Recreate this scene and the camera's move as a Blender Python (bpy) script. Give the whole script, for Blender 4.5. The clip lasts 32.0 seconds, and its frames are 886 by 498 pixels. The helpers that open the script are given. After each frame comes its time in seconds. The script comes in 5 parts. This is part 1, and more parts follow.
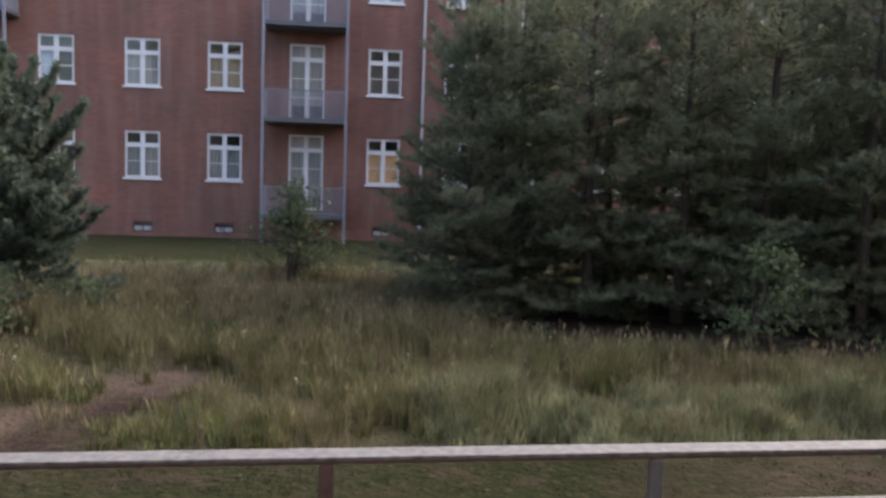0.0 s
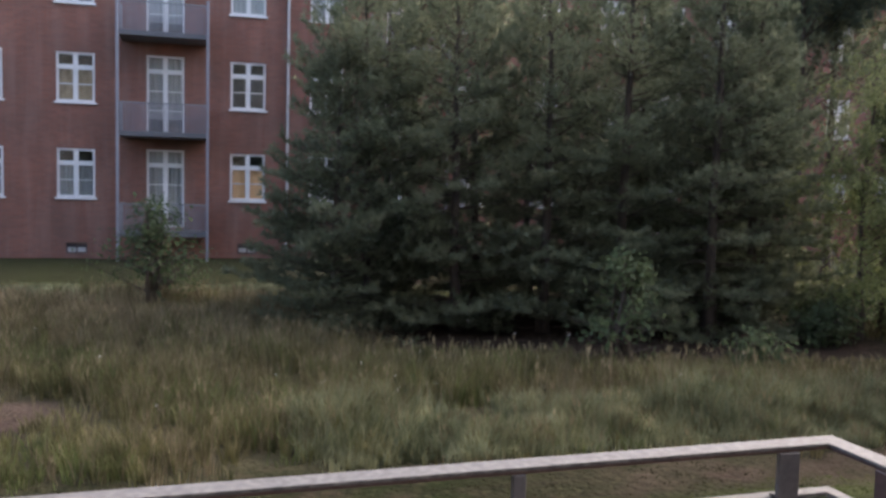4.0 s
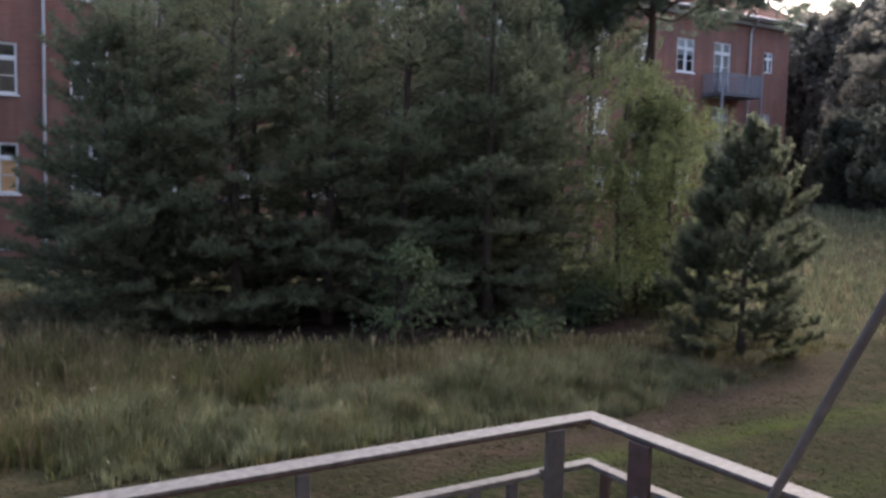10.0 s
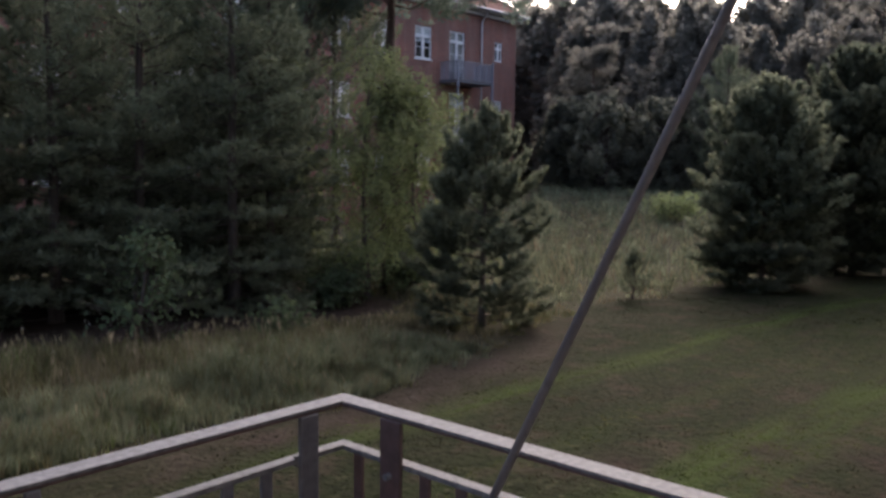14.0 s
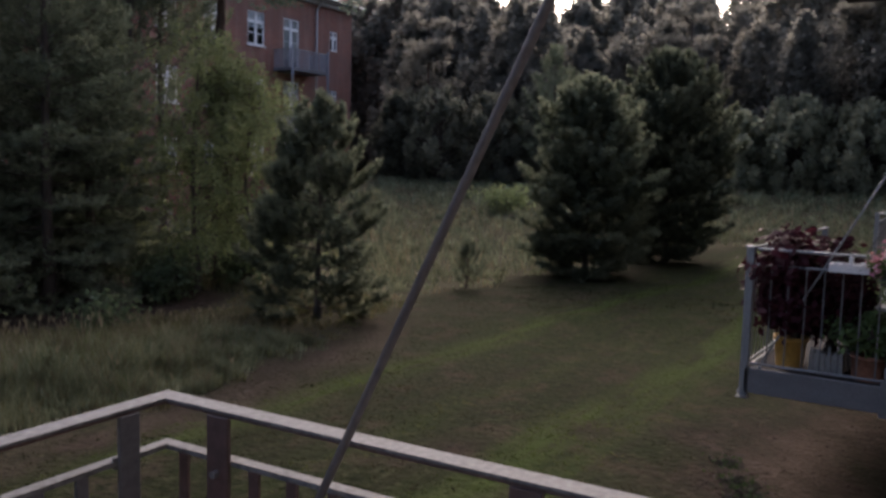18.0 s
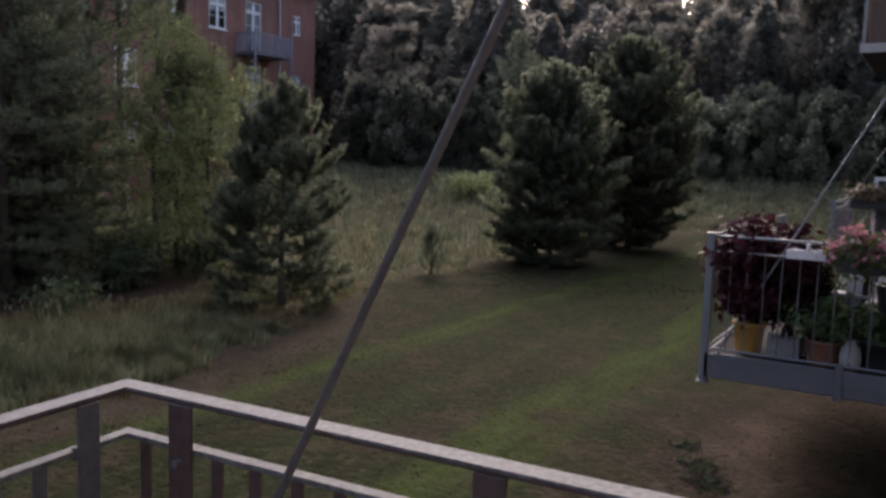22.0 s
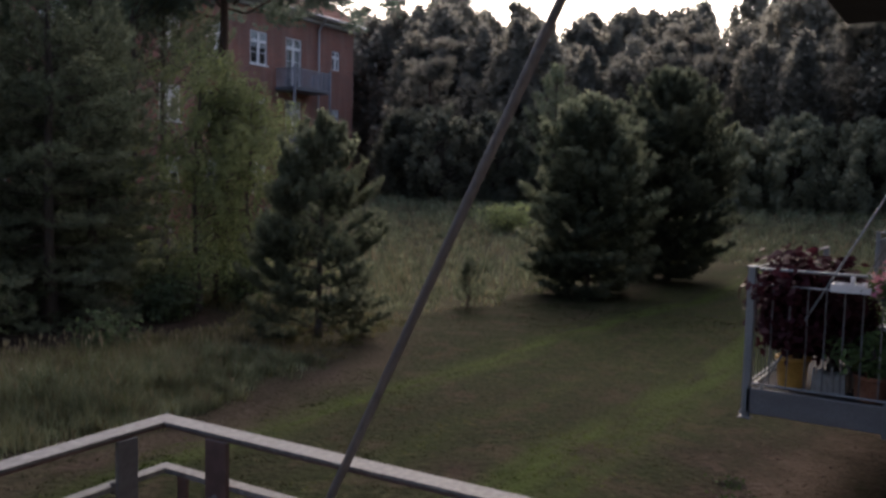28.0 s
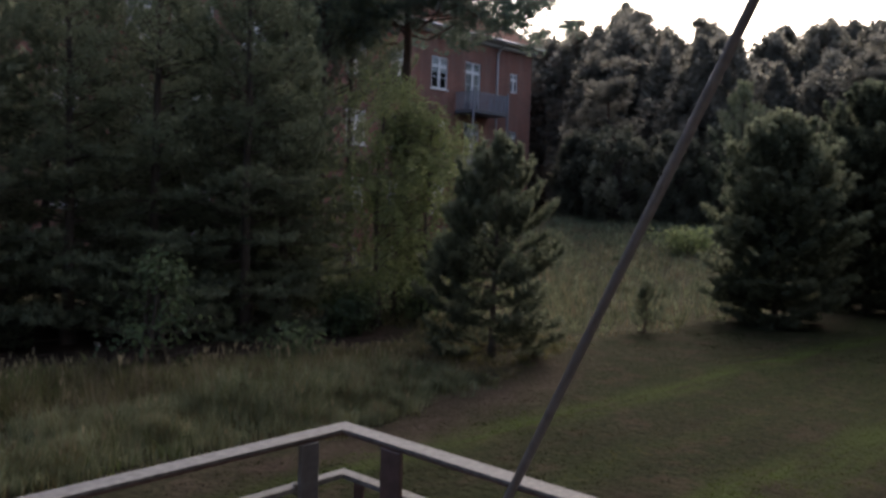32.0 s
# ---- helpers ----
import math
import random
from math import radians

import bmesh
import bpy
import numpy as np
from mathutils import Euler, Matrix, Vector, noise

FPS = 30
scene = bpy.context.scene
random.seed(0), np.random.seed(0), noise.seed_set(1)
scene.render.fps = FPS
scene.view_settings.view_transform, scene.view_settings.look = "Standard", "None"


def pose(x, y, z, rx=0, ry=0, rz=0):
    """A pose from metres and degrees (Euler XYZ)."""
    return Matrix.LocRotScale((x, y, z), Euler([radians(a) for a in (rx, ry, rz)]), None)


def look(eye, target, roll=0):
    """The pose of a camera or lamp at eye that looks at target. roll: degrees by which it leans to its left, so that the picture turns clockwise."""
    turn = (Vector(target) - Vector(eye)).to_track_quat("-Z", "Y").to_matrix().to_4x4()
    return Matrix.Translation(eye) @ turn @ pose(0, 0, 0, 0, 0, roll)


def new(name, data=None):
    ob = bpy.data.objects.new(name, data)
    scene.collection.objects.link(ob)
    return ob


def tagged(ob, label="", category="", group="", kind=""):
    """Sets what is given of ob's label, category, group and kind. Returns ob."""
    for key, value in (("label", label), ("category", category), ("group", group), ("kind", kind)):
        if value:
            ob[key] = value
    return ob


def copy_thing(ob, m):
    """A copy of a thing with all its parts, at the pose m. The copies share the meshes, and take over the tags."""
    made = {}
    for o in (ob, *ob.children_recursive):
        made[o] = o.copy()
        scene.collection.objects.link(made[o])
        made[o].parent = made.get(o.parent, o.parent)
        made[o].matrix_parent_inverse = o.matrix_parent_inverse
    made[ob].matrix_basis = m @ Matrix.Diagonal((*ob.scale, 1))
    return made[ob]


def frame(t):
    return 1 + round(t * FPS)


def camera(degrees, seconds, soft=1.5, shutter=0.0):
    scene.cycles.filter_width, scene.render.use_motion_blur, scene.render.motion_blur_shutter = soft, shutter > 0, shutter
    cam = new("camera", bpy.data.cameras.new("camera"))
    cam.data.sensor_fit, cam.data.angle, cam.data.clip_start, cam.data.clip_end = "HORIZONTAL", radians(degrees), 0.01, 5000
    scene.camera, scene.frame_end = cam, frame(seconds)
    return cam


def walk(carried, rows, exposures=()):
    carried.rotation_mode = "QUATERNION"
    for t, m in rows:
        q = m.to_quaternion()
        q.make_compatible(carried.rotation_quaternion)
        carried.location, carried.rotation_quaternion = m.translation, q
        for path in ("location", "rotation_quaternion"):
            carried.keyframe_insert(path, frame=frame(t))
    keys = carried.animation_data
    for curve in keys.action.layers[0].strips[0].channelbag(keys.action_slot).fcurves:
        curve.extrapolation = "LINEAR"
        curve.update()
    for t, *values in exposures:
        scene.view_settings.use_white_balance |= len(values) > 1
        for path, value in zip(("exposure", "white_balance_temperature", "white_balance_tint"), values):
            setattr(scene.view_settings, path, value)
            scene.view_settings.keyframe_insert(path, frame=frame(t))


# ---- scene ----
cam = camera(56.08, 32.0, soft=2.9)
PATH = [
    (0, pose(-0.043, -0.007, 2.525, 84.73, -1.82, -4.41)),
    (0.5, pose(-0.042, -0.007, 2.526, 84.92, -1.60, -4.96)),
    (1, pose(-0.040, -0.007, 2.527, 85.26, -1.42, -5.79)),
    (1.5, pose(-0.037, -0.006, 2.529, 85.50, -1.37, -6.82)),
    (2, pose(-0.033, -0.005, 2.531, 85.65, -1.33, -8.02)),
    (2.5, pose(-0.029, -0.004, 2.533, 85.79, -1.34, -9.34)),
    (3, pose(-0.026, 0.000, 2.534, 85.92, -1.42, -10.72)),
    (3.5, pose(-0.024, 0.004, 2.537, 86.01, -1.47, -12.15)),
    (5.5, pose(-0.016, 0.008, 2.540, 85.65, -1.02, -16.80)),
    (6, pose(-0.014, 0.008, 2.544, 85.75, -0.97, -17.94)),
    (6.5, pose(-0.013, 0.008, 2.545, 85.66, -0.88, -18.95)),
    (7, pose(-0.011, 0.008, 2.547, 85.63, -0.82, -19.91)),
    (7.5, pose(-0.011, 0.007, 2.549, 85.63, -0.73, -20.87)),
    (8, pose(-0.011, 0.008, 2.550, 85.67, -0.70, -22.05)),
    (8.5, pose(-0.012, 0.004, 2.551, 85.67, -0.87, -23.44)),
    (9, pose(-0.013, 0.001, 2.552, 85.67, -1.10, -24.95)),
    (9.5, pose(-0.015, -0.002, 2.553, 85.57, -1.29, -26.60)),
    (10, pose(-0.014, -0.000, 2.554, 85.64, -1.22, -28.28)),
    (10.5, pose(-0.015, 0.001, 2.555, 85.85, -0.88, -29.99)),
    (11, pose(-0.015, 0.001, 2.555, 85.65, -0.78, -31.68)),
    (11.5, pose(-0.015, 0.002, 2.556, 85.29, -0.60, -33.43)),
    (12, pose(-0.015, 0.001, 2.557, 85.08, -0.56, -35.38)),
    (12.5, pose(-0.014, 0.001, 2.557, 84.93, -0.53, -37.54)),
    (13, pose(-0.013, 0.000, 2.557, 84.81, -0.55, -40.26)),
    (13.5, pose(-0.011, -0.001, 2.557, 84.79, -0.51, -43.05)),
    (14, pose(-0.010, -0.002, 2.556, 84.82, -0.63, -45.57)),
    (14.5, pose(-0.009, -0.003, 2.555, 84.95, -0.85, -47.89)),
    (15, pose(-0.007, -0.004, 2.554, 84.89, -1.16, -49.87)),
    (15.5, pose(-0.004, -0.007, 2.553, 84.72, -1.40, -51.48)),
    (17.5, pose(-0.002, -0.009, 2.553, 84.37, -1.45, -56.16)),
    (18, pose(-0.000, -0.012, 2.553, 84.41, -1.42, -56.75)),
    (18.5, pose(0.000, -0.012, 2.554, 84.72, -1.22, -57.39)),
    (19, pose(0.000, -0.012, 2.554, 85.11, -1.16, -58.02)),
    (19.5, pose(-0.000, -0.012, 2.554, 85.63, -1.40, -58.78)),
    (20, pose(-0.000, -0.012, 2.553, 86.10, -1.52, -59.35)),
    (20.5, pose(0.000, -0.012, 2.552, 86.42, -1.57, -59.46)),
    (21, pose(-0.000, -0.012, 2.552, 85.61, -1.64, -58.90)),
    (21.5, pose(-0.001, -0.013, 2.554, 84.25, -1.75, -58.52)),
    (22, pose(-0.000, -0.013, 2.555, 83.54, -1.71, -59.17)),
    (22.5, pose(0.001, -0.014, 2.556, 83.32, -1.89, -60.55)),
    (23, pose(0.002, -0.014, 2.556, 83.50, -2.49, -62.25)),
    (23.5, pose(0.001, -0.013, 2.558, 83.86, -2.72, -63.04)),
    (24, pose(0.001, -0.013, 2.559, 84.30, -2.65, -62.81)),
    (24.5, pose(0.001, -0.012, 2.561, 84.67, -2.28, -62.41)),
    (26.5, pose(0.001, -0.012, 2.562, 85.68, -1.43, -60.57)),
    (27, pose(0.001, -0.012, 2.564, 85.64, -1.51, -59.36)),
    (27.5, pose(0.002, -0.013, 2.564, 85.50, -1.61, -58.05)),
    (28, pose(0.003, -0.014, 2.565, 85.66, -1.44, -56.65)),
    (28.5, pose(0.004, -0.016, 2.565, 85.90, -1.15, -54.99)),
    (29, pose(0.005, -0.018, 2.565, 86.18, -0.87, -53.21)),
    (29.5, pose(0.006, -0.020, 2.564, 86.55, -0.80, -51.48)),
    (30, pose(0.007, -0.021, 2.563, 86.78, -0.80, -49.67)),
    (30.5, pose(0.007, -0.021, 2.562, 86.87, -0.70, -47.91)),
    (31, pose(0.006, -0.021, 2.561, 86.85, -0.84, -46.43)),
    (31.5, pose(0.003, -0.018, 2.559, 86.74, -1.17, -45.23)),
    (32, pose(0.001, -0.017, 2.559, 86.79, -1.74, -44.62)),
]
EXPOSURES = [
    (0, 2.22, 6470, 15.5), (3, 2.22, 6420, 15), (6, 2.24, 6270, 16), (9, 2.02, 6150, 16.5), (13, 1.91, 6050, 18), (15, 1.18, 6100, 19), (19, 1.16, 6150, 19.5), (21, 1.14, 6150, 19.5),
    (22, 1.40, 6150, 20.5), (23, 1.84, 6150, 21), (24.5, 1.85, 6150, 21), (26.5, 1.24, 6150, 18), (28, 1.06, 6150, 16.5), (32, 0.98, 6150, 14.5)]
walk(cam, PATH, EXPOSURES)

# dusk: low light behind the wood, bright pale sky above it
SUN_AZ, SUN_EL, LAMP_EL = 62, 34, 34
SKY, SUN = 0.15, 0.5

# ---------------------------------------------------------------- world and light
world = bpy.data.worlds.new("sky")
scene.world = world
world.use_nodes = True
wn, wl = world.node_tree.nodes, world.node_tree.links
sky = wn.new("ShaderNodeTexSky")
sky.sky_type = "NISHITA"
sky.sun_disc = False
sky.sun_elevation = radians(SUN_EL)
sky.sun_rotation = radians(SUN_AZ)
sky.air_density, sky.dust_density, sky.ozone_density = 1.0, 6.0, 1.0
wn["Background"].inputs[1].default_value = SKY
wl.new(sky.outputs[0], wn["Background"].inputs[0])

sun = new("sun", bpy.data.lights.new("sun", "SUN"))
sun.data.energy, sun.data.angle, sun.data.color = SUN, radians(140), (1.0, 0.97, 0.93)
sa, se = radians(SUN_AZ), radians(LAMP_EL)
sun.matrix_world = look((40 * math.sin(sa) * math.cos(se), 40 * math.cos(sa) * math.cos(se), 40 * math.sin(se)), (0, 0, 0))


# ---------------------------------------------------------------- materials
def nodes_of(name):
    m = bpy.data.materials.new(name)
    m.use_nodes = True
    t = m.node_tree
    return m, t.nodes, t.links, t.nodes["Principled BSDF"]


def noise_fac(n, l, vec, scale, detail=5.0, lo=0.35, hi=0.65):
    tex = n.new("ShaderNodeTexNoise")
    tex.inputs["Scale"].default_value, tex.inputs["Detail"].default_value = scale, detail
    l.new(vec, tex.inputs["Vector"])
    r = n.new("ShaderNodeMapRange")
    r.inputs["From Min"].default_value, r.inputs["From Max"].default_value = lo, hi
    l.new(tex.outputs["Fac"], r.inputs["Value"])
    return r.outputs["Result"]


def mix(n, l, fac, a, b):
    m = n.new("ShaderNodeMix")
    m.data_type = "RGBA"
    for k, v in ((0, fac), (6, a), (7, b)):
        if isinstance(v, tuple):
            m.inputs[k].default_value = (*v, 1.0)
        elif isinstance(v, float):
            m.inputs[k].default_value = v
        else:
            l.new(v, m.inputs[k])
    return m.outputs[2]


def surface(name, c1, c2, c3=None, big=1.5, fine=40.0, rough=0.6, metal=0.0, bump=0.3, depth=0.004, spec=0.5, stretch=(1, 1, 1)):
    """Two scales of colour variation, roughness variation and fine relief."""
    m, n, l, b = nodes_of(name)
    co = n.new("ShaderNodeTexCoord")
    mp = n.new("ShaderNodeMapping")
    mp.inputs["Scale"].default_value = stretch
    l.new(co.outputs["Object"], mp.inputs["Vector"])
    v = mp.outputs["Vector"]
    col = mix(n, l, noise_fac(n, l, v, big), c1, c2)
    f = noise_fac(n, l, v, fine, 3.0)
    col = mix(n, l, f, col, c3 if c3 else tuple(x * 0.8 for x in c1)) if c3 else mix(n, l, f, col, mix(n, l, 0.5, col, tuple(x * 0.7 for x in c2)))
    l.new(col, b.inputs["Base Color"])
    b.inputs["Roughness"].default_value, b.inputs["Metallic"].default_value = rough, metal
    b.inputs["Specular IOR Level"].default_value = spec
    rr = n.new("ShaderNodeMapRange")
    rr.inputs["To Min"].default_value, rr.inputs["To Max"].default_value = max(0.05, rough - 0.12), min(1.0, rough + 0.12)
    l.new(f, rr.inputs["Value"])
    l.new(rr.outputs["Result"], b.inputs["Roughness"])
    bp = n.new("ShaderNodeBump")
    bp.inputs["Strength"].default_value, bp.inputs["Distance"].default_value = bump, depth
    l.new(f, bp.inputs["Height"])
    l.new(bp.outputs["Normal"], b.inputs["Normal"])
    return m


def foliage(name, dark, light, tip=None, trans=0.25, rough=0.55, patch=0.7, tuft=0.0):
    """Leaves: each one varies by itself, and whole boughs vary together; some light passes through."""
    m, n, l, b = nodes_of(name)
    geo = n.new("ShaderNodeNewGeometry")
    co = n.new("ShaderNodeTexCoord")
    oi = n.new("ShaderNodeObjectInfo")
    col = mix(n, l, geo.outputs["Random Per Island"], dark, light)
    f = noise_fac(n, l, co.outputs["Object"], patch, 3.0, 0.4, 0.7)
    col = mix(n, l, f, col, tip if tip else tuple(x * 1.25 for x in light))
    if tuft:
        col = mix(n, l, noise_fac(n, l, co.outputs["Object"], tuft, 2.0, 0.46, 0.72), col, tuple(x * 0.55 for x in dark))
        col = mix(n, l, noise_fac(n, l, co.outputs["Object"], tuft * 0.77, 2.0, 0.54, 0.8), col, tuple(min(1.0, x * 1.7) for x in light))
    hs = n.new("ShaderNodeHueSaturation")
    mr = n.new("ShaderNodeMapRange")
    mr.inputs["To Min"].default_value, mr.inputs["To Max"].default_value = 0.8, 1.2
    l.new(oi.outputs["Random"], mr.inputs["Value"])
    l.new(mr.outputs["Result"], hs.inputs["Value"])
    l.new(col, hs.inputs["Color"])
    l.new(hs.outputs["Color"], b.inputs["Base Color"])
    b.inputs["Roughness"].default_value = rough
    b.inputs["Specular IOR Level"].default_value = 0.12
    tr = n.new("ShaderNodeBsdfTranslucent")
    l.new(hs.outputs["Color"], tr.inputs["Color"])
    ms = n.new("ShaderNodeMixShader")
    ms.inputs[0].default_value = trans
    l.new(b.outputs[0], ms.inputs[1])
    l.new(tr.outputs[0], ms.inputs[2])
    l.new(ms.outputs[0], n["Material Output"].inputs["Surface"])
    return m


def brickwork(name, c1, c2, mortar, w=0.25, h=0.075):
    m, n, l, b = nodes_of(name)
    co = n.new("ShaderNodeTexCoord")
    sp = n.new("ShaderNodeSeparateXYZ")
    cb = n.new("ShaderNodeCombineXYZ")
    l.new(co.outputs["Object"], sp.inputs[0])
    ad = n.new("ShaderNodeMath")
    l.new(sp.outputs["X"], ad.inputs[0])
    l.new(sp.outputs["Y"], ad.inputs[1])
    l.new(ad.outputs[0], cb.inputs["X"])
    l.new(sp.outputs["Z"], cb.inputs["Y"])
    br = n.new("ShaderNodeTexBrick")
    br.inputs["Scale"].default_value = 1.0
    br.inputs["Brick Width"].default_value, br.inputs["Row Height"].default_value = w, h
    br.inputs["Mortar Size"].default_value, br.inputs["Mortar Smooth"].default_value = 0.006, 0.3
    br.inputs["Color1"].default_value, br.inputs["Color2"].default_value, br.inputs["Mortar"].default_value = (*c1, 1), (*c2, 1), (*mortar, 1)
    l.new(cb.outputs[0], br.inputs["Vector"])
    blot = mix(n, l, noise_fac(n, l, co.outputs["Object"], 0.55, 7.0, 0.32, 0.72), br.outputs["Color"], mix(n, l, 0.62, br.outputs["Color"], (0.095, 0.062, 0.052)))
    mp = n.new("ShaderNodeMapping")
    mp.inputs["Scale"].default_value = (2.5, 2.5, 0.25)
    l.new(co.outputs["Object"], mp.inputs["Vector"])
    streak = mix(n, l, noise_fac(n, l, mp.outputs["Vector"], 1.0, 6.0, 0.45, 0.8), blot, mix(n, l, 0.35, blot, (0.30, 0.20, 0.165)))
    l.new(streak, b.inputs["Base Color"])
    b.inputs["Roughness"].default_value = 0.85
    bp = n.new("ShaderNodeBump")
    bp.inputs["Strength"].default_value, bp.inputs["Distance"].default_value, bp.invert = 0.5, 0.006, True
    l.new(br.outputs["Fac"], bp.inputs["Height"])
    l.new(bp.outputs["Normal"], b.inputs["Normal"])
    return m


def glass(name):
    m, n, l, b = nodes_of(name)
    b.inputs["Base Color"].default_value = (0.9, 0.95, 0.95, 1)
    b.inputs["Roughness"].default_value = 0.03
    b.inputs["Transmission Weight"].default_value = 1.0
    b.inputs["IOR"].default_value = 1.45
    return m


def ground_mat():
    m, n, l, b = nodes_of("ground_cover")
    co = n.new("ShaderNodeTexCoord")
    v = co.outputs["Object"]

    def cover(name):
        a = n.new("ShaderNodeAttribute")
        a.attribute_name = name
        return a.outputs["Fac"]

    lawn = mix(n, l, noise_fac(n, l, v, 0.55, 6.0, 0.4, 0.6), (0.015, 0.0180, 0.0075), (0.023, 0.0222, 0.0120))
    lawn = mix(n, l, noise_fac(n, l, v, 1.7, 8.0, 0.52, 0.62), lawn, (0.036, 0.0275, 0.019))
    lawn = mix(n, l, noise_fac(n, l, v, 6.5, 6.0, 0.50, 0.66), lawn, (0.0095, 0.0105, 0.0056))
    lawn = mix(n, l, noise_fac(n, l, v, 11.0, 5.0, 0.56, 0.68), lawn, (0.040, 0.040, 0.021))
    st = n.new("ShaderNodeMath")
    st.operation = "MULTIPLY"
    l.new(cover("stripe"), st.inputs[0])
    along = n.new("ShaderNodeMapping")
    along.inputs["Scale"].default_value = (0.45, 3.2, 1.0)
    l.new(v, along.inputs["Vector"])
    streaks = noise_fac(n, l, along.outputs["Vector"], 1.6, 7.0, 0.30, 0.52)
    l.new(streaks, st.inputs[1])
    lawn = mix(n, l, streaks, mix(n, l, 0.45, lawn, (0.026, 0.0225, 0.014)), mix(n, l, 0.15, lawn, (0.024, 0.030, 0.012)))
    lawn = mix(n, l, st.outputs[0], lawn, (0.036, 0.050, 0.0140))
    mead = mix(n, l, noise_fac(n, l, v, 0.8, 6.0), (0.050, 0.047, 0.027), (0.072, 0.063, 0.038))
    mead = mix(n, l, noise_fac(n, l, v, 18.0, 4.0), mead, (0.040, 0.038, 0.021))
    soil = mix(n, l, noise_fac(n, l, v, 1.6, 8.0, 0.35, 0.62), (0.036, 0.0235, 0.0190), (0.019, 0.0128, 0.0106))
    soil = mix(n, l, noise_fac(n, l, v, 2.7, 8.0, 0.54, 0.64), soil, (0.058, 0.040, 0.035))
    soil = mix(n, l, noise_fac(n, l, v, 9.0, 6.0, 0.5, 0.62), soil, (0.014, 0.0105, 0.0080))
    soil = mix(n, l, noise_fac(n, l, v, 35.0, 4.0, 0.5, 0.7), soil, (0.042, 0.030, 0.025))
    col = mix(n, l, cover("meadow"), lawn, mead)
    # bare soil, and beneath the pine group the trees' shade as dark soil colour
    col = mix(n, l, cover("dirt_shade"), col, soil)
    sand = mix(n, l, noise_fac(n, l, v, 2.2, 8.0, 0.3, 0.7), (0.070, 0.050, 0.038), (0.046, 0.033, 0.026))
    sand = mix(n, l, noise_fac(n, l, v, 28.0, 4.0), sand, (0.098, 0.072, 0.056))
    col = mix(n, l, cover("sand"), col, sand)
    l.new(col, b.inputs["Base Color"])
    b.inputs["Roughness"].default_value = 0.95
    b.inputs["Specular IOR Level"].default_value = 0.03
    bp = n.new("ShaderNodeBump")
    bp.inputs["Strength"].default_value, bp.inputs["Distance"].default_value = 0.7, 0.05
    l.new(noise_fac(n, l, v, 14.0, 6.0, 0.2, 0.8), bp.inputs["Height"])
    l.new(bp.outputs["Normal"], b.inputs["Normal"])
    return m


BRICK = brickwork("red_brick", (0.256, 0.094, 0.063), (0.194, 0.073, 0.052), (0.186, 0.123, 0.094))
WHITE = surface("white_paint", (0.74, 0.72, 0.72), (0.68, 0.66, 0.66), big=1.0, fine=60, rough=0.4, bump=0.1)
STONE = surface("pale_stone", (0.50, 0.48, 0.46), (0.38, 0.36, 0.35), rough=0.8)
STEEL = surface("galvanised_steel", (0.185, 0.190, 0.205), (0.145, 0.150, 0.163), (0.235, 0.240, 0.252), big=5, fine=70, rough=0.5, metal=0.4, bump=0.15, depth=0.001)
RAILTOP = surface("weathered_zinc", (0.090, 0.092, 0.099), (0.066, 0.067, 0.073), (0.150, 0.151, 0.158), big=9, fine=55, rough=0.75, metal=0.0, spec=0.25, bump=0.04, depth=0.001)
POST = surface("blue_grey_paint", (0.105, 0.105, 0.122), (0.080, 0.080, 0.095), big=4, fine=50, rough=0.55, bump=0.15, depth=0.001)
BARGREY = surface("dull_zinc", (0.150, 0.145, 0.148), (0.115, 0.112, 0.116), big=5, fine=60, rough=0.6, metal=0.2, bump=0.15, depth=0.001)
BROWN = surface("dull_brown", (0.088, 0.046, 0.042), (0.064, 0.038, 0.036), big=4, fine=40, rough=0.6, bump=0.2, depth=0.001)
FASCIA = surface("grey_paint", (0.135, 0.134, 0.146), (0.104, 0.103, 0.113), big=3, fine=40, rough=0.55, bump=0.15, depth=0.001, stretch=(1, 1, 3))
STEELDARK = surface("dull_steel", (0.085, 0.076, 0.078), (0.112, 0.100, 0.102), big=4, fine=50, rough=0.6, metal=0.2, bump=0.2, depth=0.001)
PANELS = surface("grey_blue_panel", (0.27, 0.268, 0.305), (0.22, 0.217, 0.250), big=0.8, fine=12, rough=0.5, metal=0.2, stretch=(6, 6, 0.4))
PIPE = surface("zinc_pipe", (0.52, 0.50, 0.50), (0.42, 0.41, 0.42), rough=0.5, metal=0.3)
ROOF = surface("clay_tiles", (0.26, 0.105, 0.068), (0.19, 0.078, 0.052), big=0.8, fine=8, rough=0.8, bump=0.6, depth=0.02)
DARKROOM = surface("dim_room", (0.035, 0.035, 0.04), (0.06, 0.055, 0.055), rough=0.9)
CURTAIN = surface("net_curtain", (0.44, 0.42, 0.41), (0.35, 0.33, 0.32), big=1, fine=9, rough=0.9, stretch=(5, 1, 0.3))
BLIND = surface("orange_blind", (0.97, 0.56, 0.30), (0.92, 0.51, 0.26), big=1, fine=9, rough=0.9)
DARKGLASS = surface("dark_glass", (0.018, 0.018, 0.02), (0.026, 0.025, 0.027), big=1, fine=4, rough=0.15, bump=0.0)
GLASS = glass("window_glass")
GROUND = ground_mat()
CLOD = surface("soil_clod", (0.052, 0.037, 0.031), (0.034, 0.025, 0.021), big=2, fine=60, rough=0.95, spec=0.05)
BARK = surface("grey_bark", (0.075, 0.058, 0.045), (0.050, 0.040, 0.033), big=4, fine=30, rough=0.95, bump=0.8, depth=0.02, stretch=(1, 1, 0.25))
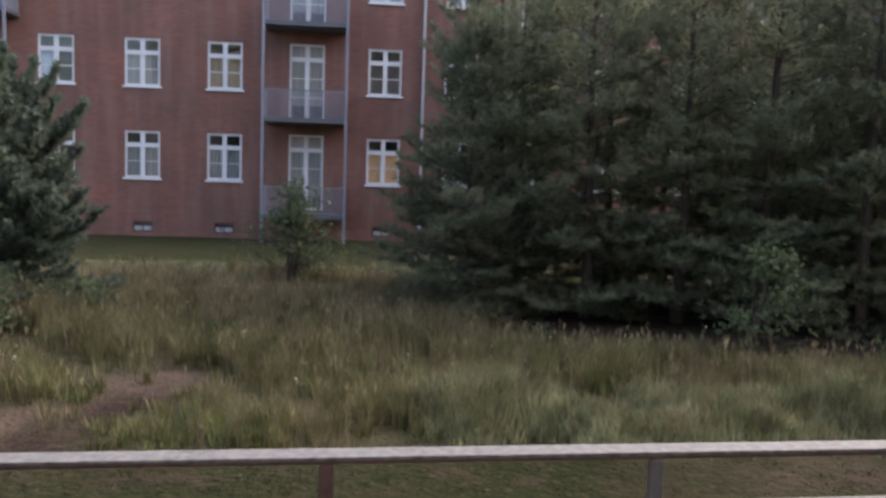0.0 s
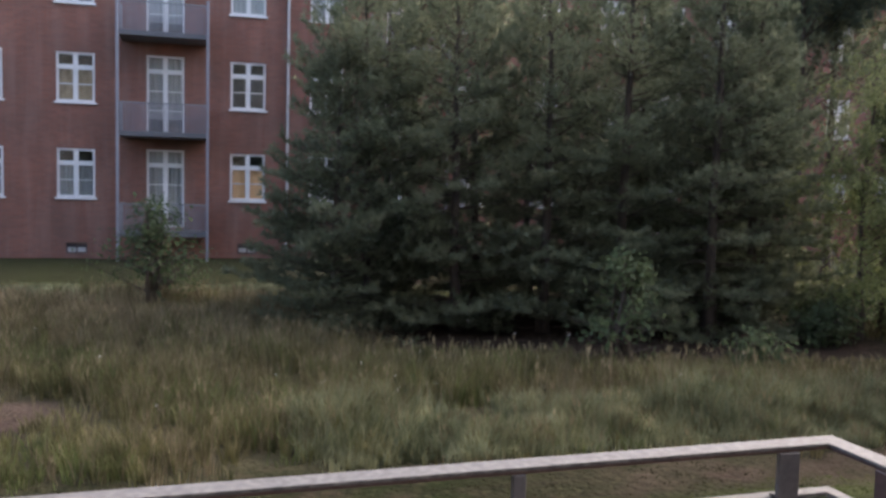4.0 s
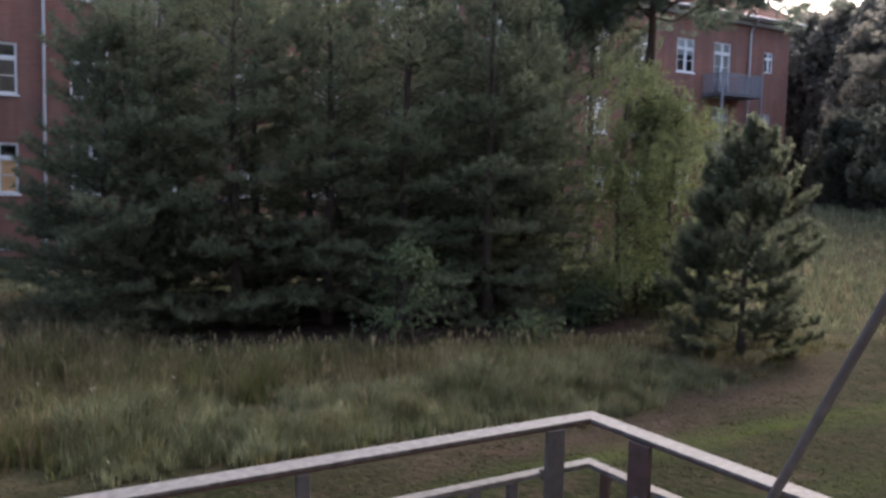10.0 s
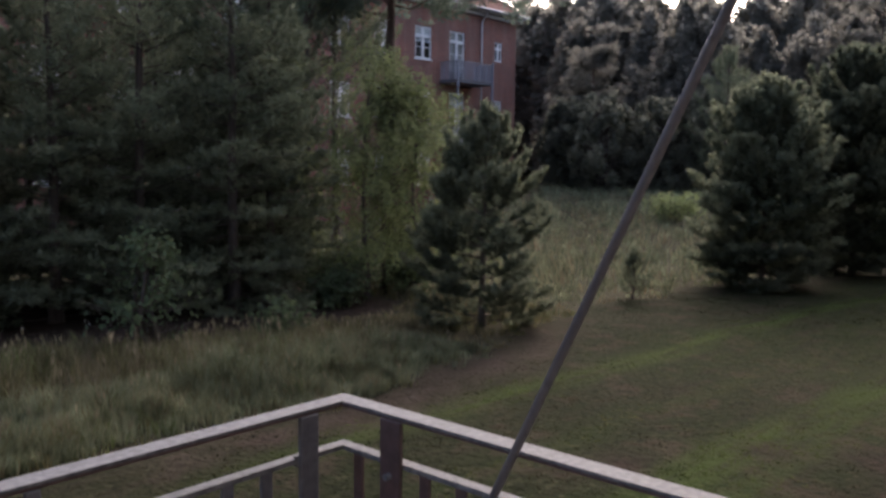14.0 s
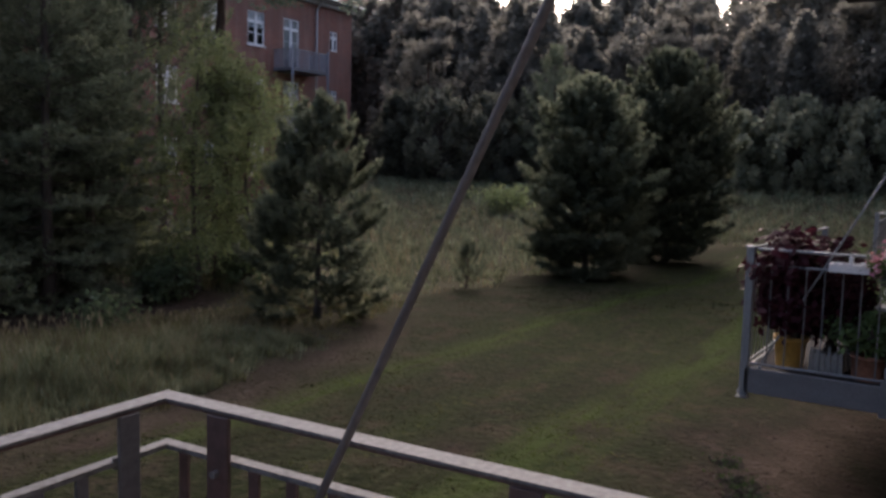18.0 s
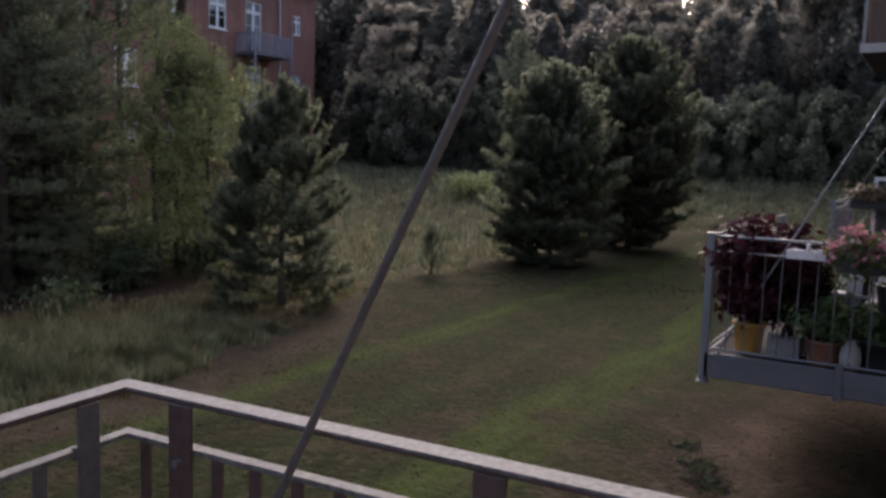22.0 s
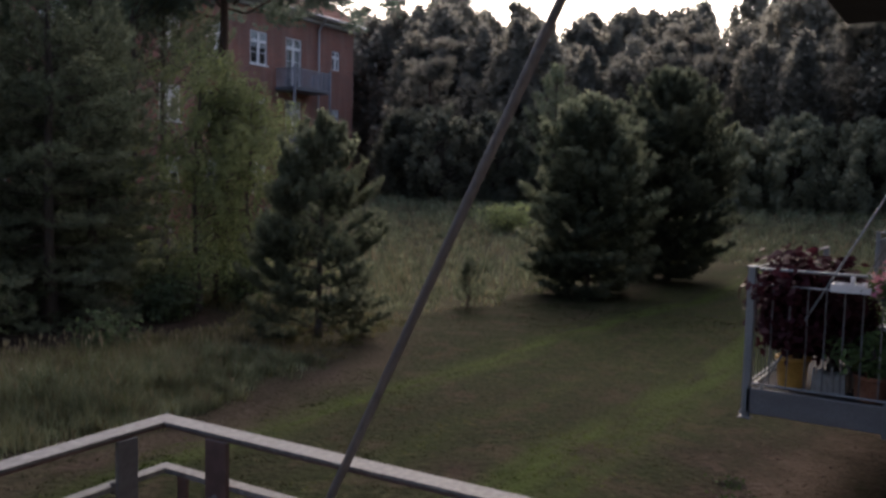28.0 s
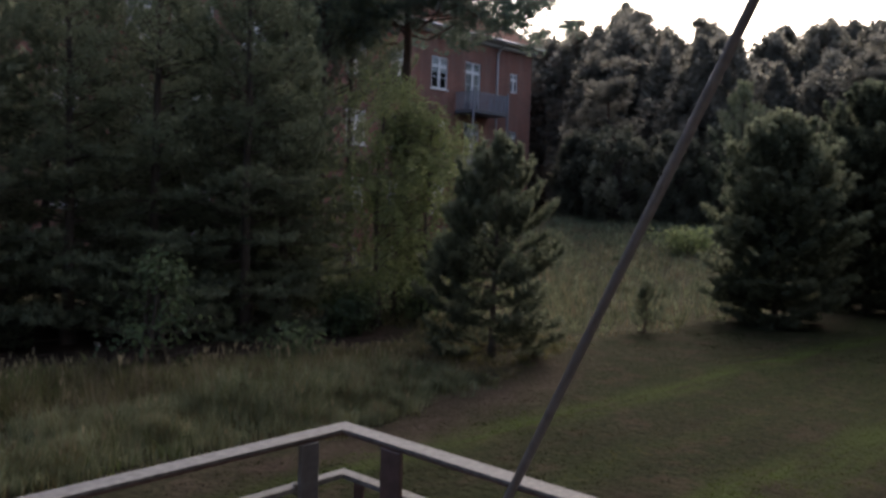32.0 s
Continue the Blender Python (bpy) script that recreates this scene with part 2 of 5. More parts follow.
PALEBARK = surface("pale_grey_bark", (0.17, 0.155, 0.14), (0.12, 0.11, 0.10), big=4, fine=30, rough=0.95, bump=0.5, depth=0.02, stretch=(1, 1, 0.25))
PINEBARK = surface("pine_bark", (0.10, 0.055, 0.038), (0.06, 0.04, 0.03), big=3, fine=22, rough=0.95, bump=0.8, depth=0.02, stretch=(1, 1, 0.3))
NEEDLE_DARK = foliage("dark_needles", (0.103, 0.124, 0.082), (0.164, 0.188, 0.122), (0.188, 0.204, 0.130), 0.62)
NEEDLE_BLUE = foliage("blue_green_needles", (0.090, 0.108, 0.074), (0.144, 0.164, 0.108), (0.168, 0.182, 0.120), 0.62)
NEEDLE_DEEP = foliage("deep_blue_needles", (0.066, 0.090, 0.072), (0.112, 0.143, 0.112), (0.128, 0.156, 0.120), 0.6)
LEAF_LIGHT = foliage("pale_leaves", (0.148, 0.184, 0.080), (0.226, 0.262, 0.116), (0.252, 0.282, 0.120), 0.6)
# hazel leaves paler than real ones, lifted to take in the haze
LEAF_HAZEL = foliage("hazel_leaves", (0.225, 0.235, 0.165), (0.310, 0.320, 0.225), (0.330, 0.330, 0.230), 0.8)
LEAF_MID = foliage("green_leaves", (0.040, 0.070, 0.026), (0.075, 0.115, 0.045), (0.095, 0.13, 0.05), 0.3)
LEAF_WEED = foliage("weed_leaves", (0.030, 0.052, 0.018), (0.052, 0.082, 0.030), (0.058, 0.090, 0.032), 0.45)
LEAF_BROAD = foliage("grey_green_grass", (0.078, 0.096, 0.052), (0.225, 0.240, 0.148), (0.185, 0.188, 0.110), 0.3, patch=0.8, tuft=3.2)
LEAF_OAK = foliage("dark_oak_leaves", (0.062, 0.094, 0.050), (0.104, 0.142, 0.076), (0.134, 0.166, 0.082), 0.55)
# thicket and forest leaves greyed and paled: distance haze is in their colour
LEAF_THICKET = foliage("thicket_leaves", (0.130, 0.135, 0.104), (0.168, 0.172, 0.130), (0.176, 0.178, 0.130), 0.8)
LEAF_HAZED_FOREST = foliage("hazed_forest_leaves", (0.168, 0.162, 0.136), (0.222, 0.212, 0.178), (0.212, 0.203, 0.167), 0.82, patch=0.25)
LEAF_RED = foliage("purple_leaves", (0.022, 0.007, 0.010), (0.040, 0.009, 0.015), (0.048, 0.012, 0.018), 0.25, patch=3.0)
PETAL = foliage("pink_petals", (0.36, 0.12, 0.18), (0.52, 0.26, 0.32), (0.40, 0.23, 0.19), 0.3, patch=5.0)
STRAW = foliage("dry_grass", (0.150, 0.128, 0.076), (0.245, 0.212, 0.134), (0.200, 0.164, 0.108), 0.3, patch=0.5, tuft=3.2)
TUFT = foliage("fresh_grass", (0.062, 0.085, 0.030), (0.120, 0.145, 0.058), (0.140, 0.150, 0.064), 0.3, patch=0.9, tuft=3.2)
GRASS = foliage("green_grass", (0.070, 0.078, 0.032), (0.135, 0.135, 0.060), (0.155, 0.130, 0.072), 0.3, patch=0.6, tuft=3.2)
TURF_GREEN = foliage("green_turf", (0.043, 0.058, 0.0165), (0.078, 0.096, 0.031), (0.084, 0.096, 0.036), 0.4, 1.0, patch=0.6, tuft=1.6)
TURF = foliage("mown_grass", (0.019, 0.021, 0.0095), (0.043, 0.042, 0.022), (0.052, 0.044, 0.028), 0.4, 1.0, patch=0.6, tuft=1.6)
YELLOW = surface("yellow_glaze", (0.52, 0.30, 0.07), (0.44, 0.25, 0.06), rough=0.5, bump=0.1)
OLIVE = surface("ochre_glaze", (0.20, 0.16, 0.06), (0.15, 0.12, 0.05), rough=0.5)
TERRA = surface("terracotta", (0.30, 0.13, 0.08), (0.24, 0.11, 0.07), rough=0.85)
BLACK = surface("black_plastic", (0.02, 0.02, 0.022), (0.03, 0.03, 0.03), rough=0.5)
REED = surface("reed_screen", (0.17, 0.115, 0.095), (0.12, 0.085, 0.07), big=3, fine=30, rough=0.9, bump=0.7, depth=0.006, stretch=(12, 12, 0.2))
CONCRETE = surface("concrete", (0.30, 0.29, 0.28), (0.22, 0.215, 0.21), rough=0.9)
WOOD = surface("grey_wood", (0.050, 0.046, 0.045), (0.034, 0.031, 0.030), rough=0.9, spec=0.05, stretch=(1, 1, 8))
DRYLEAF = foliage("brownish_leaves", (0.060, 0.055, 0.034), (0.105, 0.092, 0.055), (0.110, 0.085, 0.060), 0.3, patch=4.0)
PETALW = foliage("white_petals", (0.55, 0.55, 0.52), (0.7, 0.7, 0.66), (0.7, 0.68, 0.6), 0.2)


# ---------------------------------------------------------------- mesh helpers
def mesh_np(name, verts, faces, material, size=3, smooth=False):
    """A mesh from arrays: verts (n, 3), faces (m, size)."""
    me = bpy.data.meshes.new(name)
    verts, faces = np.asarray(verts, np.float32), np.asarray(faces, np.int32)
    me.vertices.add(len(verts))
    me.vertices.foreach_set("co", verts.ravel())
    me.loops.add(faces.size)
    me.loops.foreach_set("vertex_index", faces.ravel())
    me.polygons.add(len(faces))
    me.polygons.foreach_set("loop_start", np.arange(0, faces.size, size, dtype=np.int32))
    if smooth:
        me.polygons.foreach_set("use_smooth", np.ones(len(faces), bool))
    me.update(calc_edges=True)
    me.materials.append(material)
    return me


def put(name, me, parent=None, label="", m=None):
    ob = new(name, me)
    if parent:
        ob.parent = parent
    if m is not None:
        ob.matrix_basis = m
    if label:
        tagged(ob, label)
    return ob


def part(name, bm, material, parent, label="", m=None):
    me = bpy.data.meshes.new(name)
    bm.to_mesh(me)
    bm.free()
    me.materials.append(material)
    return put(name, me, parent, label, m)


def box(bm, x0, x1, y0, y1, z0, z1, bev=0.0):
    r = bmesh.ops.create_cube(bm, size=1.0, matrix=Matrix.Translation(((x0 + x1) / 2, (y0 + y1) / 2, (z0 + z1) / 2)) @ Matrix.Diagonal((x1 - x0, y1 - y0, z1 - z0, 1)))
    if bev:
        es = list({e for v in r["verts"] for e in v.link_edges})
        bmesh.ops.bevel(bm, geom=es, offset=bev, segments=1, affect="EDGES")
    return bm


def boxes(*dims, bev=0.0):
    bm = bmesh.new()
    for d in dims:
        box(bm, *d, bev=bev)
    return bm


def tube(bm, a, b, ra, rb=None, seg=8):
    a, b = Vector(a), Vector(b)
    d = b - a
    m = Matrix.Translation((a + b) / 2) @ d.to_track_quat("Z", "Y").to_matrix().to_4x4()
    bmesh.ops.create_cone(bm, cap_ends=True, segments=seg, radius1=ra, radius2=ra if rb is None else rb, depth=d.length, matrix=m)
    return bm


def lathe(profile, seg=20):
    """A turned body from (radius, height) pairs."""
    bm = bmesh.new()
    rings = [[bm.verts.new((r * math.cos(2 * math.pi * k / seg), r * math.sin(2 * math.pi * k / seg), z)) for k in range(seg)] for r, z in profile]
    for a, b in zip(rings, rings[1:]):
        for k in range(seg):
            bm.faces.new((a[k], a[(k + 1) % seg], b[(k + 1) % seg], b[k]))
    bm.faces.new(rings[0][::-1])
    bm.faces.new(rings[-1])
    for f in bm.faces:
        f.smooth = True
    return bm


def thing(name, label, category, m=None, group="", kind=""):
    ob = new(name)
    ob.empty_display_size = 0.2
    if m is not None:
        ob.matrix_basis = m
    return tagged(ob, label, category, group, kind)


# ---------------------------------------------------------------- plants, in arrays
def unit(v):
    return v / np.maximum(np.linalg.norm(v, axis=-1, keepdims=True), 1e-9)


def needles(rg, pos, way, k, length, width, spread=0.7):
    """k thin triangles at each position, fanned round its direction."""
    n = len(pos)
    v = unit(way[:, None, :] * 1.0 + rg.normal(0, spread, (n, k, 3)))
    ln = length * rg.uniform(0.6, 1.15, (n, k, 1))
    side = unit(np.cross(v, rg.normal(0, 1, (n, k, 3)))) * width * 0.5
    p = pos[:, None, :] + v * 0.02 * rg.uniform(0, 1, (n, k, 1))
    tri = np.stack([p - side, p + side, p + v * ln], 2).reshape(-1, 3)
    return tri, np.arange(len(tri)).reshape(-1, 3)


def leaves(rg, pos, size, flat=0.4, plain=False, face=None, tumble=0.6):
    """A pointed four-cornered leaf, slightly folded, at each position."""
    n = len(pos)
    nor = unit(rg.normal(0, 1, (n, 3)) + np.array([0, 0, flat * 2]))
    if face is not None:
        nor = unit(face + rg.normal(0, tumble, (n, 3)))
    a = unit(np.cross(nor, rg.normal(0, 1, (n, 3))))
    b = np.cross(nor, a)
    s = (size * rg.uniform(0.6, 1.3, (n, 1)))
    if plain:
        q = np.stack([pos - a * s, pos + a * s * 0.3 + b * s * 0.75, pos + a * s * 0.7 - b * s * 0.6], 1).reshape(-1, 3)
        return q, np.arange(3 * n).reshape(-1, 3)
    q = np.stack([pos - a * s, pos + b * s * 0.55 + nor * s * 0.15, pos + a * s, pos - b * s * 0.55 + nor * s * 0.15], 1).reshape(-1, 3)
    i = np.arange(n)[:, None] * 4
    return q, np.concatenate([i + np.array([[0, 1, 2]]), i + np.array([[0, 2, 3]])], 0)


def sticks(a, b, ra, rb):
    """Three-sided tapered sticks from a to b."""
    d = unit(b - a)
    e = unit(np.cross(d, np.where(np.abs(d[:, 2:3]) < 0.9, np.array([[0, 0, 1.0]]), np.array([[1.0, 0, 0]]))))
    f = np.cross(d, e)
    ring = []
    for p, r in ((a, ra), (b, rb)):
        for k in range(3):
            t = 2 * math.pi * k / 3
            ring.append(p + (e * math.cos(t) + f * math.sin(t)) * np.reshape(r, (-1, 1)))
    v = np.stack(ring, 1).reshape(-1, 3)
    i = np.arange(len(a))[:, None] * 6
    fs = [i + np.array([[k, (k + 1) % 3, 3 + (k + 1) % 3, 3 + k]]) for k in range(3)]
    return v, np.concatenate(fs, 0)


def trunk_mesh(rg, name, h, r, material, bend=0.12, seg=9, rings=12, flare=1.5):
    """A tapered, slightly crooked stem with a root flare."""
    zs = np.linspace(0, 1, rings)
    cx, cy = np.cumsum(rg.normal(0, bend / rings, rings)), np.cumsum(rg.normal(0, bend / rings, rings))
    cx, cy = cx - cx[0], cy - cy[0]
    v = []
    for k, z in enumerate(zs):
        rad = r * (1 - z) ** 0.9 + 0.008
        rad *= 1 + (flare - 1) * max(0.0, 1 - z * rings / 1.5)
        for s in range(seg):
            t = 2 * math.pi * s / seg
            v.append((cx[k] + rad * math.cos(t) * rg.uniform(0.92, 1.08), cy[k] + rad * math.sin(t) * rg.uniform(0.92, 1.08), z * h - (0.12 if k == 0 else 0)))
    f = [(k * seg + s, k * seg + (s + 1) % seg, (k + 1) * seg + (s + 1) % seg, (k + 1) * seg + s) for k in range(rings - 1) for s in range(seg)]
    return mesh_np(name, v, f, material, 4, True), (zs * h, cx, cy)


def brush(rg, pos, way, k, shoot, length, width):
    """Needle shoots: k thin needles set round a short axis at each position, pointing forwards and out."""
    n = len(pos)
    d = way[:, None, :]
    off = rg.normal(0, 1, (n, k, 3))
    off = unit(off - (off * d).sum(-1, keepdims=True) * d)
    v = unit(d * rg.uniform(0.35, 1.0, (n, k, 1)) + off * 0.8)
    p = pos[:, None, :] + d * shoot * rg.uniform(-0.35, 0.75, (n, k, 1))
    side = unit(np.cross(v, rg.normal(0, 1, (n, k, 3)))) * width * 0.5
    tri = np.stack([p - side, p + side, p + v * length * rg.uniform(0.7, 1.15, (n, k, 1))], 2).reshape(-1, 3)
    return tri, np.arange(len(tri)).reshape(-1, 3)


def pine(name, label, seed, h, r, mat_n, place, outline, z0=0.2, whorl=0.34, rise=18, top_rise=58, curl=28, inner=0.35, gap=0.08, crowd=0.0, step=0.17, twig=0.12, side=0.42, k=16, shoot=0.16, nl=0.085, nw=0.014, bark=BARK, group="", category="pine tree", bend=0.12):
    """A young pine: whorls of upswept limbs, forward side twigs, needle shoots on their outer parts; outline gives the reach from foot to tip."""
    rg = np.random.default_rng(seed)
    root = thing(name, label, category, pose(*place, 0, 0, rg.uniform(0, 360)), group)
    tm, (zs, cx, cy) = trunk_mesh(rg, "trunk", h, 0.011 * h + 0.012, bark, bend)
    put("trunk", tm, root)
    fx, fy = [q[0] for q in outline], [q[1] for q in outline]
    A, B, RA, P, W = [], [], [], [], []
    z = z0
    up = np.array([0, 0, 0.3])
    while z < h * 0.97:
        f = (z - z0) / (h - z0)
        L0 = r * float(np.interp(f, fx, fy))
        nb, ph = int(rg.integers(5, 8)), rg.uniform(0, 6.28)
        for b in range(nb):
            if rg.uniform() < gap:
                continue
            e = radians(rise + (top_rise - rise) * f ** 1.3 + rg.normal(0, 7))
            L = L0 * rg.uniform(0.72, 1.12) / math.cos(min(e + radians(curl) * 0.4, 1.2))
            L = min(L, 1.3 * L0 + 0.1)
            t = ph + 2 * math.pi * b / nb + rg.normal(0, 0.2)
            prev = np.array([np.interp(z, zs, cx), np.interp(z, zs, cy), z + rg.normal(0, 0.05)])
            ns = max(2, int(L / step))
            for s in range(1, ns + 1):
                q = s / ns
                el = e + radians(curl) * q ** 1.5
                d = np.array([math.cos(t) * math.cos(el), math.sin(t) * math.cos(el), math.sin(el)])
                p = prev + d * L / ns + rg.normal(0, 0.012, 3)
                A.append(prev), B.append(p), RA.append(0.005 + 0.010 * L * (1 - q))
                if q > inner * rg.uniform(0.7, 1.3):
                    for sgn in (-1, 1):
                        sl = (0.09 + side * L * (1 - q)) * rg.uniform(0.6, 1.15)
                        ta, ea = t + sgn * rg.uniform(0.55, 1.1), el + rg.uniform(-0.1, 0.4)
                        w = np.array([math.cos(ta) * math.cos(ea), math.sin(ta) * math.cos(ea), math.sin(ea)])
                        n2 = max(1, int(sl / twig))
                        for u in range(n2):
                            P.append(p + w * sl * (u + 1) / n2), W.append(w + up + rg.normal(0, 0.25, 3))
                        A.append(p), B.append(p + w * sl), RA.append(0.004)
                    P.append(p), W.append(d + up)
                prev = p
                t += rg.normal(0, 0.06)
        z += whorl * rg.uniform(0.75, 1.2) * (1 - 0.35 * f) * (1 - crowd * (1 - f))
    top = np.array([[cx[-1], cy[-1], h - 0.08 * i] for i in range(9)])
    P, W = np.concatenate([np.array(P), top]), np.concatenate([np.array(W), np.tile([0, 0, 1.0], (9, 1)) + rg.normal(0, 0.35, (9, 3))])
    v, f = sticks(np.array(A), np.array(B), np.array(RA), np.array(RA) * 0.5)
    put("branchwork", mesh_np("branchwork", v, f, bark, 4), root)
    v, f = brush(rg, P, unit(W), k, shoot, nl, nw)
    put("crown", mesh_np("crown", v, f, mat_n), root)
    return root


def leafy(name, label, seed, h, r, mat_l, place, stem=0.3, n=5000, size=0.06, limbs=9, clump=0.35, squash=1.0, bark=BARK, group="", category="tree", low=0.25, stems=1, flat=0.3, plain=False, weep=0.0, tumble=0.6, taper=0.0, upward=0.45):
    """A broadleaved tree or bush: stem, limbs that fork, and leaves in uneven clumps round the twigs."""
    rg = np.random.default_rng(seed)
    root = thing(name, label, category, pose(*place, 0, 0, rg.uniform(0, 360)), group)
    A, B, RA, tips = [], [], [], []
    for st in range(stems):
        off = rg.normal(0, 0.12 * r, 3) * (st > 0)
        off[2] = 0
        tm, (zs, cx, cy) = trunk_mesh(rg, "trunk", h * 0.92 * rg.uniform(0.85, 1.0), 0.012 * h + 0.012, bark, 0.35)
        t = put("trunk", tm, root)
        t.location = off
        for b in range(limbs):
            z = h * rg.uniform(stem, 0.85)
            t = rg.uniform(0, 6.28)
            f = (z / h - low) / (1 - low)
            L = r * max(0.25, math.sin(math.pi * min(0.98, 0.25 + 0.7 * f))) * rg.uniform(0.6, 1.1) * max(0.2, 1 - f) ** taper
            p = np.array([np.interp(z, zs, cx), np.interp(z, zs, cy), z]) + off
            q = p + np.array([math.cos(t) * L, math.sin(t) * L, L * rg.uniform(0.1, 0.7)])
            A.append(p), B.append(q), RA.append(0.012 * h * 0.4 + 0.004)
            tips += [p + (q - p) * u for u in (0.55, 0.8, 1.0)]
            for _ in range(4):
                s = p + (q - p) * rg.uniform(0.3, 0.9)
                e = s + rg.normal(0, 0.35, 3) * L * np.array([1, 1, 0.8])
                A.append(s), B.append(e), RA.append(0.006)
                tips += [e, (s + e) / 2]
        tips.append(np.array([cx[-1], cy[-1], zs[-1]]) + off)
    tips = np.array(tips)
    tips[:, 2] = np.clip(tips[:, 2], h * low * 0.6, h * 1.0)
    v, f = sticks(np.array(A), np.array(B), np.array(RA), np.array(RA) * 0.4)
    tagged(put("branchwork", mesh_np("branchwork", v, f, bark, 4), root), kind="stuff")
    idx = rg.integers(0, len(tips), n)
    pos = tips[idx] + np.clip(rg.normal(0, 1, (n, 3)), -2.1, 2.1) * clump * r * 0.5 * np.array([1, 1, 0.75 * squash])
    pos[:, 2] -= weep * rg.exponential(0.4, n) * np.clip(np.hypot(pos[:, 0], pos[:, 1]) / r, 0, 1.2)
    pos[:, 2] = np.maximum(pos[:, 2], 0.03)
    out = unit(pos * np.array([1, 1, 0.5]) - np.array([0, 0, 0.25 * h])) + np.array([0, 0, upward])
    v, f = leaves(rg, pos, size, flat, plain, out, tumble)
    put("crown", mesh_np("crown", v, f, mat_l), root)
    return root


def arching_tree(name, label, seed, h, place, mat_l, stems, twigs=48, sprays=5, n=14, size=0.034, bark=BARK, category="tree"):
    """A slender tree of several stems (dx, dy, height, lean): limbs rise and arch over, fine sprays of narrow leaves hang from them, thicker towards the top."""
    rg = np.random.default_rng(seed)
    root = thing(name, label, category, pose(*place), "")
    A, B, RA, P = [], [], [], []
    for dx, dy, hs, reach in stems:
        tm, (zs, cx, cy) = trunk_mesh(rg, "trunk", hs, 0.006 * hs + 0.012, bark, 0.5)
        put("trunk", tm, root).location = (dx, dy, 0)
        for b in range(twigs):
            f = 0.12 + 0.86 * (b + rg.uniform()) / twigs
            z, t = hs * f, rg.uniform(0, 6.28)
            L = reach * (0.62 + 0.75 * math.sin(math.pi * min(1.0, 0.10 + 0.86 * f))) * rg.uniform(0.6, 1.1) * (1.0 if f < 0.85 else 0.75)
            p = np.array([np.interp(z, zs, cx) + dx, np.interp(z, zs, cy) + dy, z])
            for s in range(1, 7):
                q = s / 6
                el = radians(62 - 95 * q + rg.normal(0, 8))
                e = p + np.array([math.cos(t) * math.cos(el), math.sin(t) * math.cos(el), math.sin(el)]) * L / 5
                A.append(p), B.append(e), RA.append(0.012 * (1.1 - q))
                if q > 0.3 and rg.uniform() < 0.62 + 0.35 * f:
                    for _ in range(sprays):
                        g = e + rg.normal(0, 0.16, 3) * np.array([1, 1, 0.5])
                        drop = np.array([rg.normal(0, 0.07), rg.normal(0, 0.07), -rg.uniform(0.10, 0.42)])
                        A.append(e), B.append(g), RA.append(0.003)
                        A.append(g), B.append(g + drop), RA.append(0.002)
                        P.append(g + drop * rg.uniform(0, 1.1, (n, 1)) + rg.normal(0, 0.035, (n, 3)))
                p, t = e, t + rg.normal(0, 0.25)
    v, f = sticks(np.array(A), np.array(B), np.array(RA), np.array(RA) * 0.6)
    tagged(put("branchwork", mesh_np("branchwork", v, f, bark, 4), root), kind="stuff")
    P = np.concatenate(P)
    P[:, 2] = np.maximum(P[:, 2], 0.3)
    v, f = leaves(rg, P, size, plain=True, face=unit(P * np.array([1, 1, 0.4]) - np.array([0, 0, 0.2 * h])) + np.array([0, 0, 0.5]), tumble=0.7)
    put("crown", mesh_np("crown", v, f, mat_l), root)
    return root


def clump_array(rg, c, half, rows=5, cols=8):
    """Uneven closed foliage clumps: centres c (n, 3), half sizes half (n, 3)."""
    n = len(c)
    th, ph = np.linspace(0.12, math.pi - 0.12, rows), np.arange(cols) * 2 * math.pi / cols
    d = np.stack([np.sin(th)[:, None] * np.cos(ph)[None], np.sin(th)[:, None] * np.sin(ph)[None], np.cos(th)[:, None] * np.ones(cols)[None]], -1).reshape(1, -1, 3)
    v = c[:, None] + d * half[:, None] * rg.uniform(0.72, 1.12, (n, rows * cols, 1))
    q = [(a * cols + b, a * cols + (b + 1) % cols, (a + 1) * cols + (b + 1) % cols, (a + 1) * cols + b) for a in range(rows - 1) for b in range(cols)]
    f = np.arange(n)[:, None, None] * rows * cols + np.array(q)[None]
    return v.reshape(-1, 3), f.reshape(-1, 4)


